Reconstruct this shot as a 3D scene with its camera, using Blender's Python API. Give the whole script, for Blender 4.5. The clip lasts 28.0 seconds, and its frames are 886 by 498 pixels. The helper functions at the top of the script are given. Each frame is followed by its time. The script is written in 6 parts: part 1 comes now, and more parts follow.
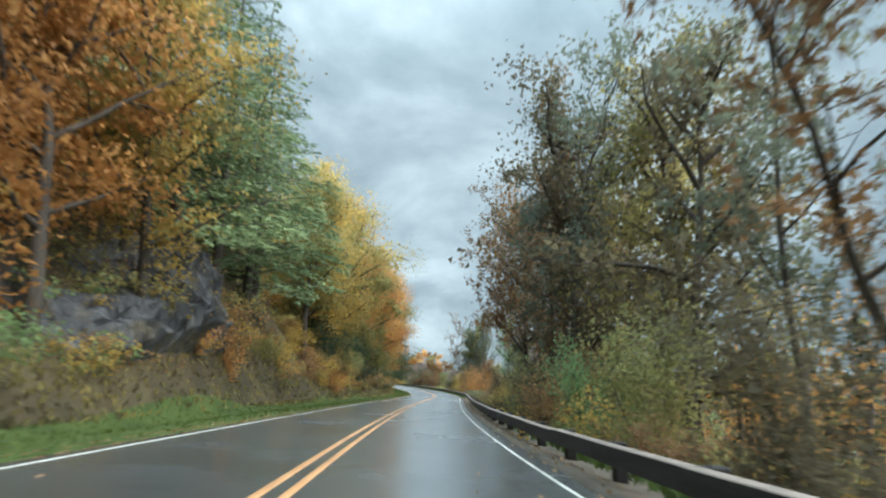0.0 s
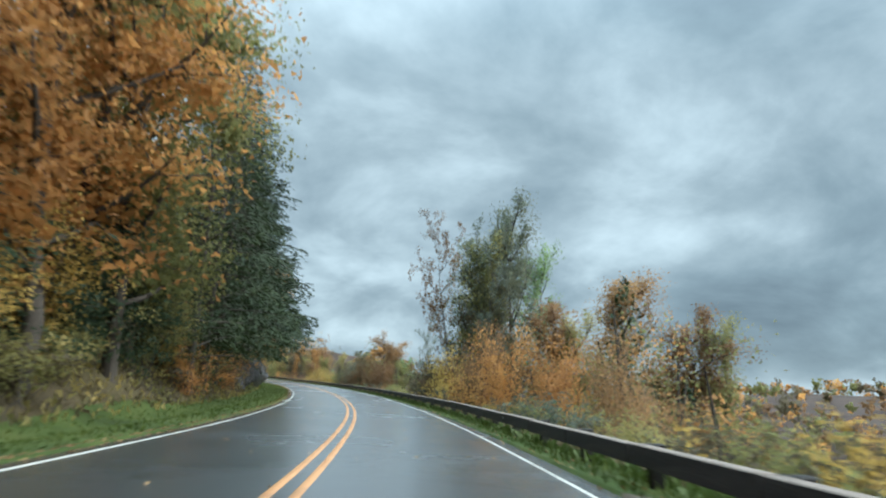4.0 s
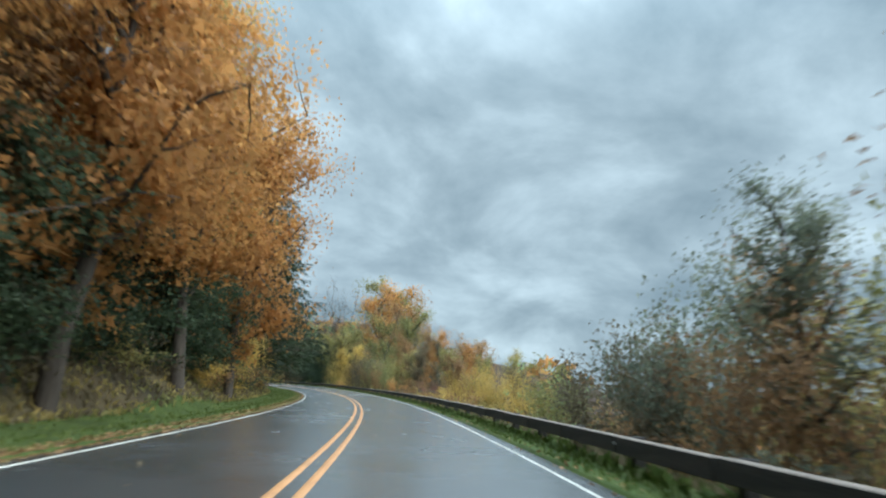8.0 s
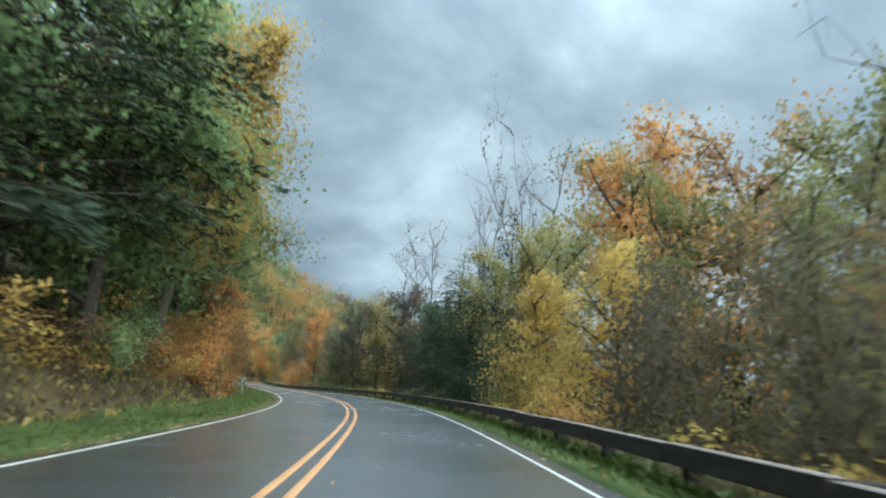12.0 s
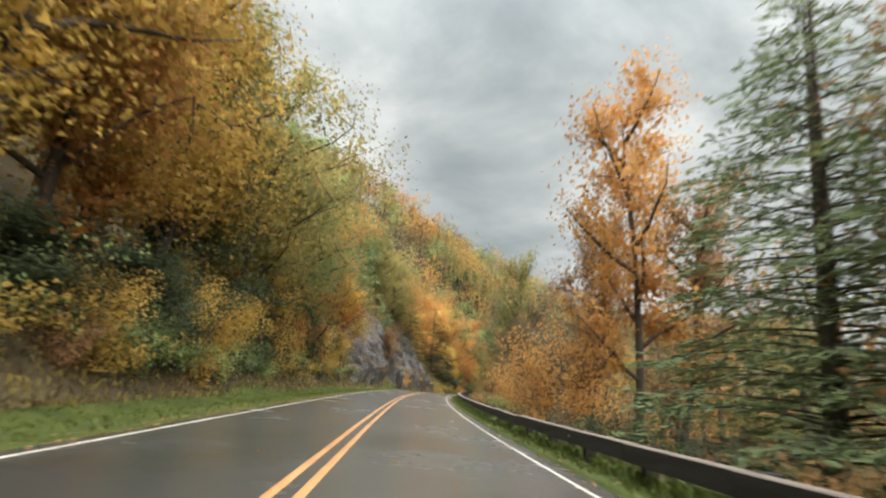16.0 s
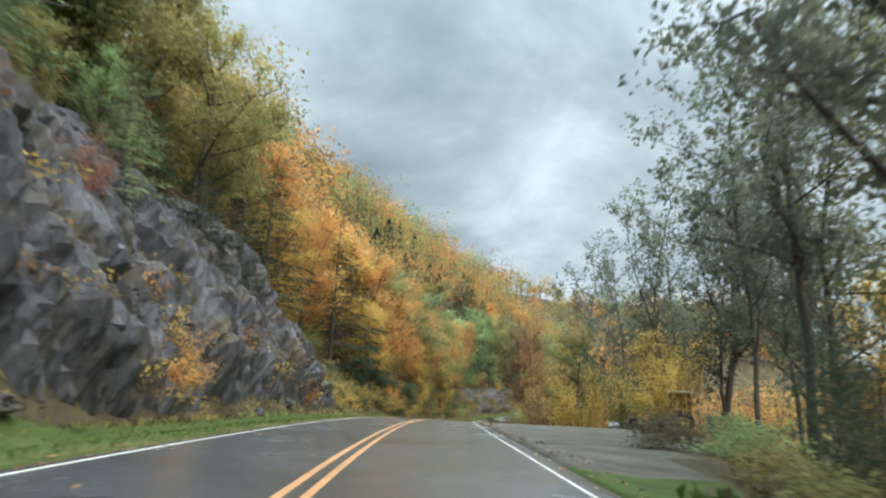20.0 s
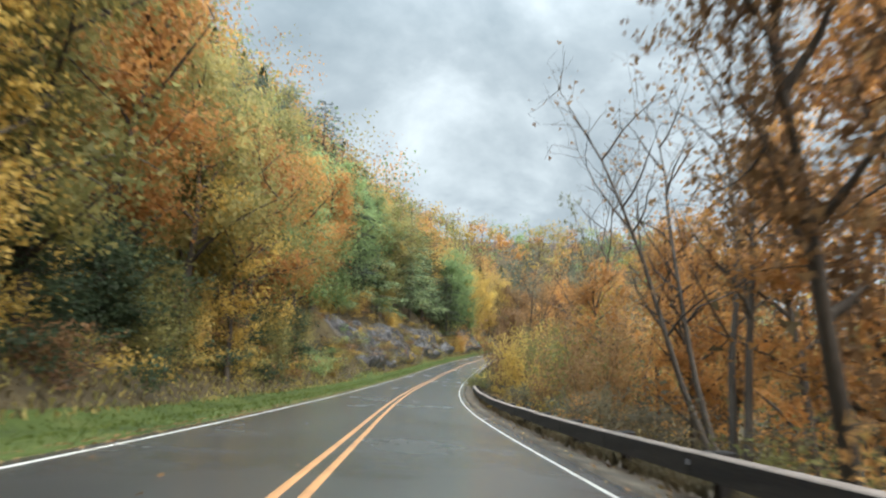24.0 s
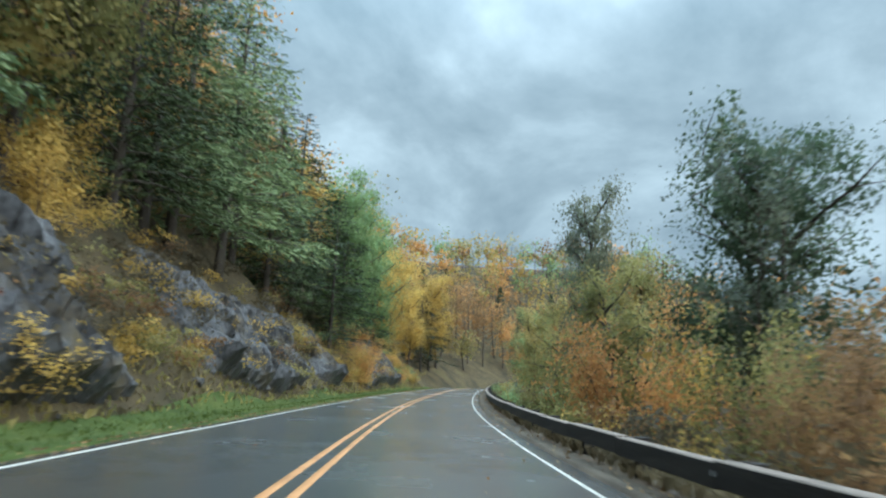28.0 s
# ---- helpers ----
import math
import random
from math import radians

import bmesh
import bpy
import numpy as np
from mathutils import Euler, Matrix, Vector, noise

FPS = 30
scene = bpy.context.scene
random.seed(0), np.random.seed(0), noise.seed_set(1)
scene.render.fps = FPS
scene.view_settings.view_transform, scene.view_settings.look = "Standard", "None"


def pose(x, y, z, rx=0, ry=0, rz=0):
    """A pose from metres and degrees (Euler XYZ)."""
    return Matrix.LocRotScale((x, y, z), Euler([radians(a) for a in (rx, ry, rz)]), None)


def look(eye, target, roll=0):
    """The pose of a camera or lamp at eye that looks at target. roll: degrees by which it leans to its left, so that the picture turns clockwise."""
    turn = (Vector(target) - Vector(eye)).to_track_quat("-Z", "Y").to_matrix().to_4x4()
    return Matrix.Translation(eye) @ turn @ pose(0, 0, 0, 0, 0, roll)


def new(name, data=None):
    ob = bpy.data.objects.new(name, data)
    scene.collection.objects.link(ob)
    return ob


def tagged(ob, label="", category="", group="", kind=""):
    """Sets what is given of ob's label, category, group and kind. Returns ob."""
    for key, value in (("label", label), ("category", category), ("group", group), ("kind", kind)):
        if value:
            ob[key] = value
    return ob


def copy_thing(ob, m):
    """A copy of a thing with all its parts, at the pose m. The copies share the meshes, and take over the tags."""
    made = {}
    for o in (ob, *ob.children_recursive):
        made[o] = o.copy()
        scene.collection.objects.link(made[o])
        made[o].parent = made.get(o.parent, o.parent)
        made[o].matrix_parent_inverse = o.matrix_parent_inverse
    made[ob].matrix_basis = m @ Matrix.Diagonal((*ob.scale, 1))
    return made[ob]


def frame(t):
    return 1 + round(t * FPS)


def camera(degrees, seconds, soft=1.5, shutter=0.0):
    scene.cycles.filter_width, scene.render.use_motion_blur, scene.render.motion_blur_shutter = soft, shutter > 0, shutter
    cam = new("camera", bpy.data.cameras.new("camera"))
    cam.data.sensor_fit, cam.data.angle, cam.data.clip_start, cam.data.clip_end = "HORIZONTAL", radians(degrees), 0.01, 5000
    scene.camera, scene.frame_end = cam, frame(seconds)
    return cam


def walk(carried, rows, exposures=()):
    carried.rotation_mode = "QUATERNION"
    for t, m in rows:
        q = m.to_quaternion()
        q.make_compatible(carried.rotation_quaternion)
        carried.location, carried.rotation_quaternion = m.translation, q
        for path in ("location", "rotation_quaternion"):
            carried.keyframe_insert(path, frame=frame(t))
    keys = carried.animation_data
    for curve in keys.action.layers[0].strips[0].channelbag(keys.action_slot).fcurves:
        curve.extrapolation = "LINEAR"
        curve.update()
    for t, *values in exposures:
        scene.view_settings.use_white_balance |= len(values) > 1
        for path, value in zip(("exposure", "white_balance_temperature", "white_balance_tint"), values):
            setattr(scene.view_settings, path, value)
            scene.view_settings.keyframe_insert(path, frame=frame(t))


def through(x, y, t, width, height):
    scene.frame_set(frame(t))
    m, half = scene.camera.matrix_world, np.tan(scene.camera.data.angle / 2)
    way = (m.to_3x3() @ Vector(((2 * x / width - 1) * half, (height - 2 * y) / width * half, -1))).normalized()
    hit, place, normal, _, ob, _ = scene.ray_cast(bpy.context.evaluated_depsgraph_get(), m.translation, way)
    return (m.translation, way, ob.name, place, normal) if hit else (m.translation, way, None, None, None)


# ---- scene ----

# ---- scene: a wet parkway through autumn hills ----
# The camera rides in a car along the right lane. s: metres along the road, d: metres to the right of its middle.
HEADING = [4.27, 3.22, 2.16, 1.10, -0.00, -1.21, -2.38, -3.34, -4.10, -4.61, -4.80, -4.64, -3.89, -2.09, 0.19, 2.56, 4.81, 6.54, 8.02, 9.41, 10.74, 12.14, 13.67, 15.53, 17.61, 19.79, 21.99, 23.85, 25.56, 27.28, 29.35, 33.21, 37.81, 41.42, 44.22, 45.68, 46.18, 45.93, 45.28, 44.72, 43.88, 42.60, 40.89, 38.59, 36.59, 35.16, 33.91, 32.82, 31.33, 29.46, 27.59, 25.81, 24.98, 24.53, 23.17, 21.41, 19.47, 17.69, 16.40, 15.05, 13.58, 11.85, 10.04, 8.93, 8.15, 7.45, 6.76, 6.05, 5.35]
GRADE = [-3.78, -3.70, -3.22, -2.47, -2.23, -2.16, -2.04, -1.11, -0.40, -0.13, -0.19, -0.03, 0.46, 0.50, 0.51, 0.62, 0.31, -0.17, -0.57, 0.13, 0.49, 0.20, -0.60, -2.07, -3.92, -5.79, -5.11, -3.18, -0.78, 1.62, 3.16, 3.90, 4.05, 3.87, 3.38]
BANK = [-1.32, -1.37, -1.36, -1.20, -0.69, -0.16, -0.08, -0.14, -0.17, -0.14, 0.05, 0.35, 0.73, 1.24, 2.16, 3.01, 3.01, 2.36, 0.80, -0.73, -1.01, -0.79, -0.19, 0.13, -0.24, -0.85, -1.72, -1.89, -1.22, -0.84, -0.65, -0.15, 0.37, 0.56, 0.60]
ROWS = [
    (0.0, 1.36, -0.00, 1.021, 101.85, -1.39, -3.25), (0.5, 1.48, 10.50, 0.704, 101.79, -1.66, -4.61),
    (1.0, 1.82, 20.84, 0.436, 101.68, -1.85, -5.97), (1.5, 2.35, 31.01, 0.201, 101.87, -1.80, -6.97),
    (2.0, 3.02, 41.03, -0.020, 101.91, -1.87, -7.69), (2.5, 3.72, 50.90, -0.230, 101.99, -2.27, -7.98),
    (3.0, 4.47, 60.61, -0.437, 102.10, -2.43, -8.11), (3.5, 5.22, 70.29, -0.645, 102.18, -2.42, -7.91),
    (4.0, 5.90, 80.06, -0.851, 102.35, -2.25, -7.11), (4.5, 6.46, 89.92, -1.032, 102.75, -1.85, -5.26),
    (5.0, 6.66, 99.88, -1.167, 102.89, -2.24, -3.47), (5.5, 6.46, 109.92, -1.258, 103.14, -2.07, -0.95),
    (6.0, 5.85, 120.01, -1.313, 103.23, -2.10, 1.42), (6.5, 4.77, 130.12, -1.343, 103.40, -2.26, 3.42),
    (7.0, 3.41, 140.26, -1.359, 103.53, -2.30, 5.03), (7.5, 1.77, 150.43, -1.371, 103.36, -2.55, 6.60),
    (8.0, -0.12, 160.62, -1.387, 103.28, -2.87, 7.47), (8.5, -2.17, 170.79, -1.401, 103.51, -2.81, 9.32),
    (9.0, -4.47, 180.86, -1.406, 103.52, -2.88, 11.04), (9.5, -7.08, 190.79, -1.388, 103.66, -3.14, 12.77),
    (10.0, -10.03, 200.58, -1.342, 103.56, -3.35, 14.63), (10.5, -13.39, 210.17, -1.287, 103.56, -3.63, 16.31),
    (11.0, -17.11, 219.57, -1.230, 103.42, -4.11, 18.06), (11.5, -21.11, 228.78, -1.172, 103.50, -4.44, 20.49),
    (12.0, -25.37, 237.81, -1.113, 103.71, -4.90, 22.69), (12.5, -29.95, 246.61, -1.054, 104.01, -5.43, 24.83),
    (13.0, -34.80, 255.22, -0.995, 103.73, -5.39, 28.18), (13.5, -40.11, 263.51, -0.947, 103.68, -5.53, 31.29),
    (14.0, -46.01, 271.35, -0.918, 103.60, -5.52, 35.03), (14.5, -52.24, 278.89, -0.900, 103.53, -5.38, 38.14),
    (15.0, -58.85, 286.07, -0.909, 103.45, -5.18, 40.54), (15.5, -65.66, 292.99, -0.948, 103.46, -4.93, 41.69),
    (16.0, -72.55, 299.78, -1.012, 102.91, -4.18, 42.63), (16.5, -79.42, 306.53, -1.070, 103.25, -2.66, 42.44),
    (17.0, -86.21, 313.32, -1.090, 103.68, -1.82, 41.71), (17.5, -92.91, 320.17, -1.075, 103.49, -1.60, 40.99),
    (18.0, -99.51, 327.06, -1.036, 103.35, -1.35, 40.50), (18.5, -106.10, 333.92, -0.988, 103.50, -1.43, 39.30),
    (19.0, -112.51, 340.93, -0.950, 103.39, -1.52, 38.31), (19.5, -118.69, 348.12, -0.932, 103.54, -1.83, 36.11),
    (20.0, -124.58, 355.53, -0.945, 103.43, -2.33, 34.26), (20.5, -130.24, 363.13, -1.007, 102.71, -2.65, 32.32),
    (21.0, -135.72, 370.85, -1.133, 102.37, -2.81, 31.08), (21.5, -141.04, 378.68, -1.336, 101.92, -2.80, 30.05),
    (22.0, -146.21, 386.61, -1.622, 101.47, -2.74, 28.96), (22.5, -151.10, 394.68, -1.994, 100.97, -2.74, 27.39),
    (23.0, -155.74, 402.88, -2.462, 100.72, -2.55, 26.08), (23.5, -160.11, 411.20, -3.006, 100.10, -1.76, 24.01),
    (24.0, -164.21, 419.60, -3.554, 99.84, -0.87, 22.23), (24.5, -168.12, 428.06, -4.055, 100.01, -0.77, 21.39),
    (25.0, -171.94, 436.51, -4.485, 100.75, -1.15, 20.45), (25.5, -175.59, 444.95, -4.822, 101.61, -0.66, 19.68),
    (26.0, -179.00, 453.43, -5.057, 102.34, -0.44, 18.28), (26.5, -182.23, 461.93, -5.184, 102.81, -1.21, 16.88),
    (27.0, -185.19, 470.47, -5.213, 103.40, -1.59, 15.02), (27.5, -187.91, 479.06, -5.141, 104.18, -1.59, 13.48),
    (28.0, -190.44, 487.65, -4.982, 104.55, -1.59, 12.26),
]

cam = camera(73.07, 28.0, soft=2.2, shutter=0.25)
walk(cam, [(t, pose(x, y, z, rx, ry, rz)) for t, x, y, z, rx, ry, rz in ROWS],
     exposures=[(0, 1.02, 6250, 4), (0.6, 1.08, 6450, 8), (1.2, 1.06, 6450, 8), (2, 0.97, 6200, 4), (4.8, 0.86, 6080, 3), (6, 0.96, 6120, 4), (7, 0.85, 6060, 4), (8, 0.81, 6060, 4), (9, 0.76, 6020, 3), (11, 0.74, 5980, 3), (12, 0.82, 5980, 3), (13, 0.96, 6150, 5), (14.5, 0.97, 6250, 5),
                (15.5, 1.04, 6620, 9), (16, 1.06, 7800, 16), (16.5, 1.08, 7800, 16), (16.9, 1.13, 6400, 8), (18, 0.83, 6130, 6), (18.7, 1.05, 6300, 6), (19, 1.10, 7600, 18), (19.5, 1.08, 7600, 18), (20, 1.02, 6550, 9),
                (20.4, 0.96, 6250, 6), (22.5, 0.74, 6080, 5), (23.1, 0.76, 6080, 5), (23.5, 1.05, 7000, 14), (24, 1.15, 6800, 12), (24.4, 1.02, 6250, 6), (26, 0.93, 6100, 4), (27, 0.93, 6050, 3), (28, 0.80, 5850, 2)])

# ---- world and sun: a broken overcast ----
world = bpy.data.worlds.new("overcast_sky")
scene.world = world
world.use_nodes = True
wt = world.node_tree
for nd in list(wt.nodes):
    wt.nodes.remove(nd)


def wnode(kind, **values):
    nd = wt.nodes.new(kind)
    for k, v in values.items():
        nd.inputs[k].default_value = v
    return nd


def wmath(op, a, b=None, clamp=False):
    nd = wt.nodes.new("ShaderNodeMath")
    nd.operation, nd.use_clamp = op, clamp
    for i, v in enumerate((a, b)):
        if v is None:
            continue
        if isinstance(v, (int, float)):
            nd.inputs[i].default_value = v
        else:
            wt.links.new(v, nd.inputs[i])
    return nd.outputs[0]


SUN_ELEV, SUN_ROT = radians(46), radians(108)
coords = wt.nodes.new("ShaderNodeTexCoord")
sep = wt.nodes.new("ShaderNodeSeparateXYZ")
wt.links.new(coords.outputs["Generated"], sep.inputs[0])
lift = wmath("ADD", wmath("MAXIMUM", sep.outputs["Z"], 0.0), 0.42)
flat = wt.nodes.new("ShaderNodeCombineXYZ")
wt.links.new(wmath("DIVIDE", sep.outputs["X"], lift), flat.inputs[0])
wt.links.new(wmath("DIVIDE", sep.outputs["Y"], lift), flat.inputs[1])
big = wnode("ShaderNodeTexNoise", Scale=2.3, Detail=7.0, Roughness=0.55, Distortion=0.25)
fine_n = wnode("ShaderNodeTexNoise", Scale=0.9, Detail=2.0, Roughness=0.45)
wt.links.new(flat.outputs[0], big.inputs["Vector"])
wt.links.new(flat.outputs[0], fine_n.inputs["Vector"])
blend_n = wmath("ADD", wmath("MULTIPLY", big.outputs[0], 0.62), wmath("MULTIPLY", fine_n.outputs[0], 0.38))
ramp = wt.nodes.new("ShaderNodeValToRGB")
e = ramp.color_ramp.elements
e[0].position, e[0].color = 0.34, (0.089, 0.119, 0.146, 1)
e[1].position, e[1].color = 0.68, (0.400, 0.475, 0.520, 1)
mid = ramp.color_ramp.elements.new(0.49)
mid.color = (0.166, 0.216, 0.250, 1)
mid2 = ramp.color_ramp.elements.new(0.565)
mid2.color = (0.236, 0.292, 0.329, 1)
# the cloud is thinnest in one quarter of the sky, ahead of the later bends
toward = wt.nodes.new("ShaderNodeVectorMath")
toward.operation = "DOT_PRODUCT"
toward.inputs[1].default_value = (-0.27, 0.88, 0.39)
wt.links.new(coords.outputs["Generated"], toward.inputs[0])
gap = wmath("MULTIPLY", wmath("POWER", wmath("MAXIMUM", toward.outputs["Value"], 0.0), 14.0), 0.09)
side_on = wt.nodes.new("ShaderNodeVectorMath")
side_on.operation = "DOT_PRODUCT"
side_on.inputs[1].default_value = (0.40, 0.77, 0.50)
wt.links.new(coords.outputs["Generated"], side_on.inputs[0])
gap = wmath("ADD", gap, wmath("MULTIPLY", wmath("POWER", wmath("MAXIMUM", side_on.outputs["Value"], 0.0), 7.0), 0.05))
low = wmath("MULTIPLY", wmath("POWER", wmath("SUBTRACT", 1.0, wmath("MAXIMUM", sep.outputs["Z"], 0.0)), 8.0), 0.075)
wt.links.new(wmath("ADD", blend_n, wmath("ADD", gap, low)), ramp.inputs[0])
sky = wt.nodes.new("ShaderNodeTexSky")
sky.sky_type, sky.sun_disc, sky.sun_elevation, sky.sun_rotation = "NISHITA", False, SUN_ELEV, SUN_ROT
mix = wt.nodes.new("ShaderNodeMix")
mix.data_type = "RGBA"
mix.inputs[0].default_value = 0.95
thin = wt.nodes.new("ShaderNodeVectorMath")
thin.operation = "SCALE"
thin.inputs["Scale"].default_value = 0.06
wt.links.new(sky.outputs[0], thin.inputs[0])
wt.links.new(thin.outputs[0], mix.inputs[6])
wt.links.new(ramp.outputs[0], mix.inputs[7])
# an overcast sky is several times as bright overhead as near the horizon
zen = wmath("MULTIPLY", wmath("POWER", wmath("MAXIMUM", sep.outputs["Z"], 0.0), 6.0), 14.0)
bright = wmath("ADD", zen, 1.0)
bg = wt.nodes.new("ShaderNodeBackground")
wt.links.new(mix.outputs[2], bg.inputs[0])
wt.links.new(bright, bg.inputs[1])
wout = wt.nodes.new("ShaderNodeOutputWorld")
wt.links.new(bg.outputs[0], wout.inputs[0])

sun = new("sun", bpy.data.lights.new("sun", "SUN"))
sun.data.energy, sun.data.angle, sun.data.color = 2.3, radians(45), (1.0, 0.98, 0.94)
sun.matrix_world = look((50 * math.sin(SUN_ROT) * math.cos(SUN_ELEV), 50 * math.cos(SUN_ROT) * math.cos(SUN_ELEV), 50 * math.sin(SUN_ELEV)), (0, 0, 0))


# ---- materials ----
def material(name, rough=0.8, metal=0.0, spec=0.3):
    m = bpy.data.materials.new(name)
    m.use_nodes = True
    b = m.node_tree.nodes["Principled BSDF"]
    b.inputs["Roughness"].default_value, b.inputs["Metallic"].default_value = rough, metal
    b.inputs["Specular IOR Level"].default_value = spec
    return m, m.node_tree, b


def add_noise(nt, scale, detail=4.0, rough=0.55, coord="Object", stretch=None):
    tc = nt.nodes.new("ShaderNodeTexCoord")
    n = nt.nodes.new("ShaderNodeTexNoise")
    n.inputs["Scale"].default_value, n.inputs["Detail"].default_value, n.inputs["Roughness"].default_value = scale, detail, rough
    src = tc.outputs[coord]
    if stretch:
        mp = nt.nodes.new("ShaderNodeMapping")
        mp.inputs["Scale"].default_value = stretch
        nt.links.new(src, mp.inputs[0])
        src = mp.outputs[0]
    nt.links.new(src, n.inputs["Vector"])
    return n.outputs[0]


def add_ramp(nt, fac, stops):
    r = nt.nodes.new("ShaderNodeValToRGB")
    els = r.color_ramp.elements
    for i, (p, c) in enumerate(stops):
        el = els[i] if i < 2 else els.new(p)
        el.position, el.color = p, (*c, 1)
    nt.links.new(fac, r.inputs[0])
    return r.outputs[0]


def add_mix(nt, fac, a, b, kind="MIX"):
    m = nt.nodes.new("ShaderNodeMix")
    m.data_type, m.blend_type = "RGBA", kind
    for sock, v in ((m.inputs[0], fac), (m.inputs[6], a), (m.inputs[7], b)):
        if isinstance(v, (int, float)):
            sock.default_value = v
        elif isinstance(v, tuple):
            sock.default_value = (*v, 1)
        else:
            nt.links.new(v, sock)
    return m.outputs[2]


def add_bump(nt, bsdf, height, strength, distance=0.05):
    bp = nt.nodes.new("ShaderNodeBump")
    bp.inputs["Strength"].default_value, bp.inputs["Distance"].default_value = strength, distance
    nt.links.new(height, bp.inputs["Height"])
    nt.links.new(bp.outputs[0], bsdf.inputs["Normal"])


def add_range(nt, value, a, b, c, d):
    mr = nt.nodes.new("ShaderNodeMapRange")
    for i, v in enumerate((a, b, c, d)):
        mr.inputs[i + 1].default_value = v
    nt.links.new(value, mr.inputs[0])
    return mr.outputs[0]


def surface(name, stops, scale, rough=0.85, bump=0.4, fine_scale=None, stretch=None, spec=0.3, dist=0.05):
    m, nt, b = material(name, rough, 0, spec)
    big_n = add_noise(nt, scale, 5, 0.6, "Object", stretch)
    small = add_noise(nt, fine_scale or scale * 9, 4, 0.65, "Object", stretch)
    c = add_ramp(nt, big_n, stops)
    g = add_ramp(nt, small, [(0.3, (0.6, 0.6, 0.6)), (0.7, (1.0, 1.0, 1.0))])
    nt.links.new(add_mix(nt, 0.8, c, g, "MULTIPLY"), b.inputs["Base Color"])
    add_bump(nt, b, small, bump, dist)
    return m


def leaf_material(name, stops, spread=0.2, through=0.58):
    """Leaves: each leaf and each plant has its own tone; light comes through them."""
    m, nt, b = material(name, 0.55, 0, 0.25)
    geo, info = nt.nodes.new("ShaderNodeNewGeometry"), nt.nodes.new("ShaderNodeObjectInfo")
    patch = add_noise(nt, 0.35, 2.0)
    mix_v = nt.nodes.new("ShaderNodeMath")
    mix_v.operation = "MULTIPLY_ADD"
    nt.links.new(geo.outputs["Random Per Island"], mix_v.inputs[0])
    mix_v.inputs[1].default_value = spread
    off = nt.nodes.new("ShaderNodeMath")
    off.operation = "MULTIPLY_ADD"
    nt.links.new(info.outputs["Random"], off.inputs[0])
    off.inputs[1].default_value = 0.35
    nt.links.new(add_range(nt, patch, 0.3, 0.7, 0.0, 0.65 - spread), off.inputs[2])
    nt.links.new(off.outputs[0], mix_v.inputs[2])
    col = add_ramp(nt, mix_v.outputs[0], stops)
    nt.links.new(col, b.inputs["Base Color"])
    tr = nt.nodes.new("ShaderNodeBsdfTranslucent")
    nt.links.new(col, tr.inputs[0])
    ms = nt.nodes.new("ShaderNodeMixShader")
    ms.inputs[0].default_value = through
    nt.links.new(b.outputs[0], ms.inputs[1])
    nt.links.new(tr.outputs[0], ms.inputs[2])
    nt.links.new(ms.outputs[0], nt.nodes["Material Output"].inputs["Surface"])
    return m


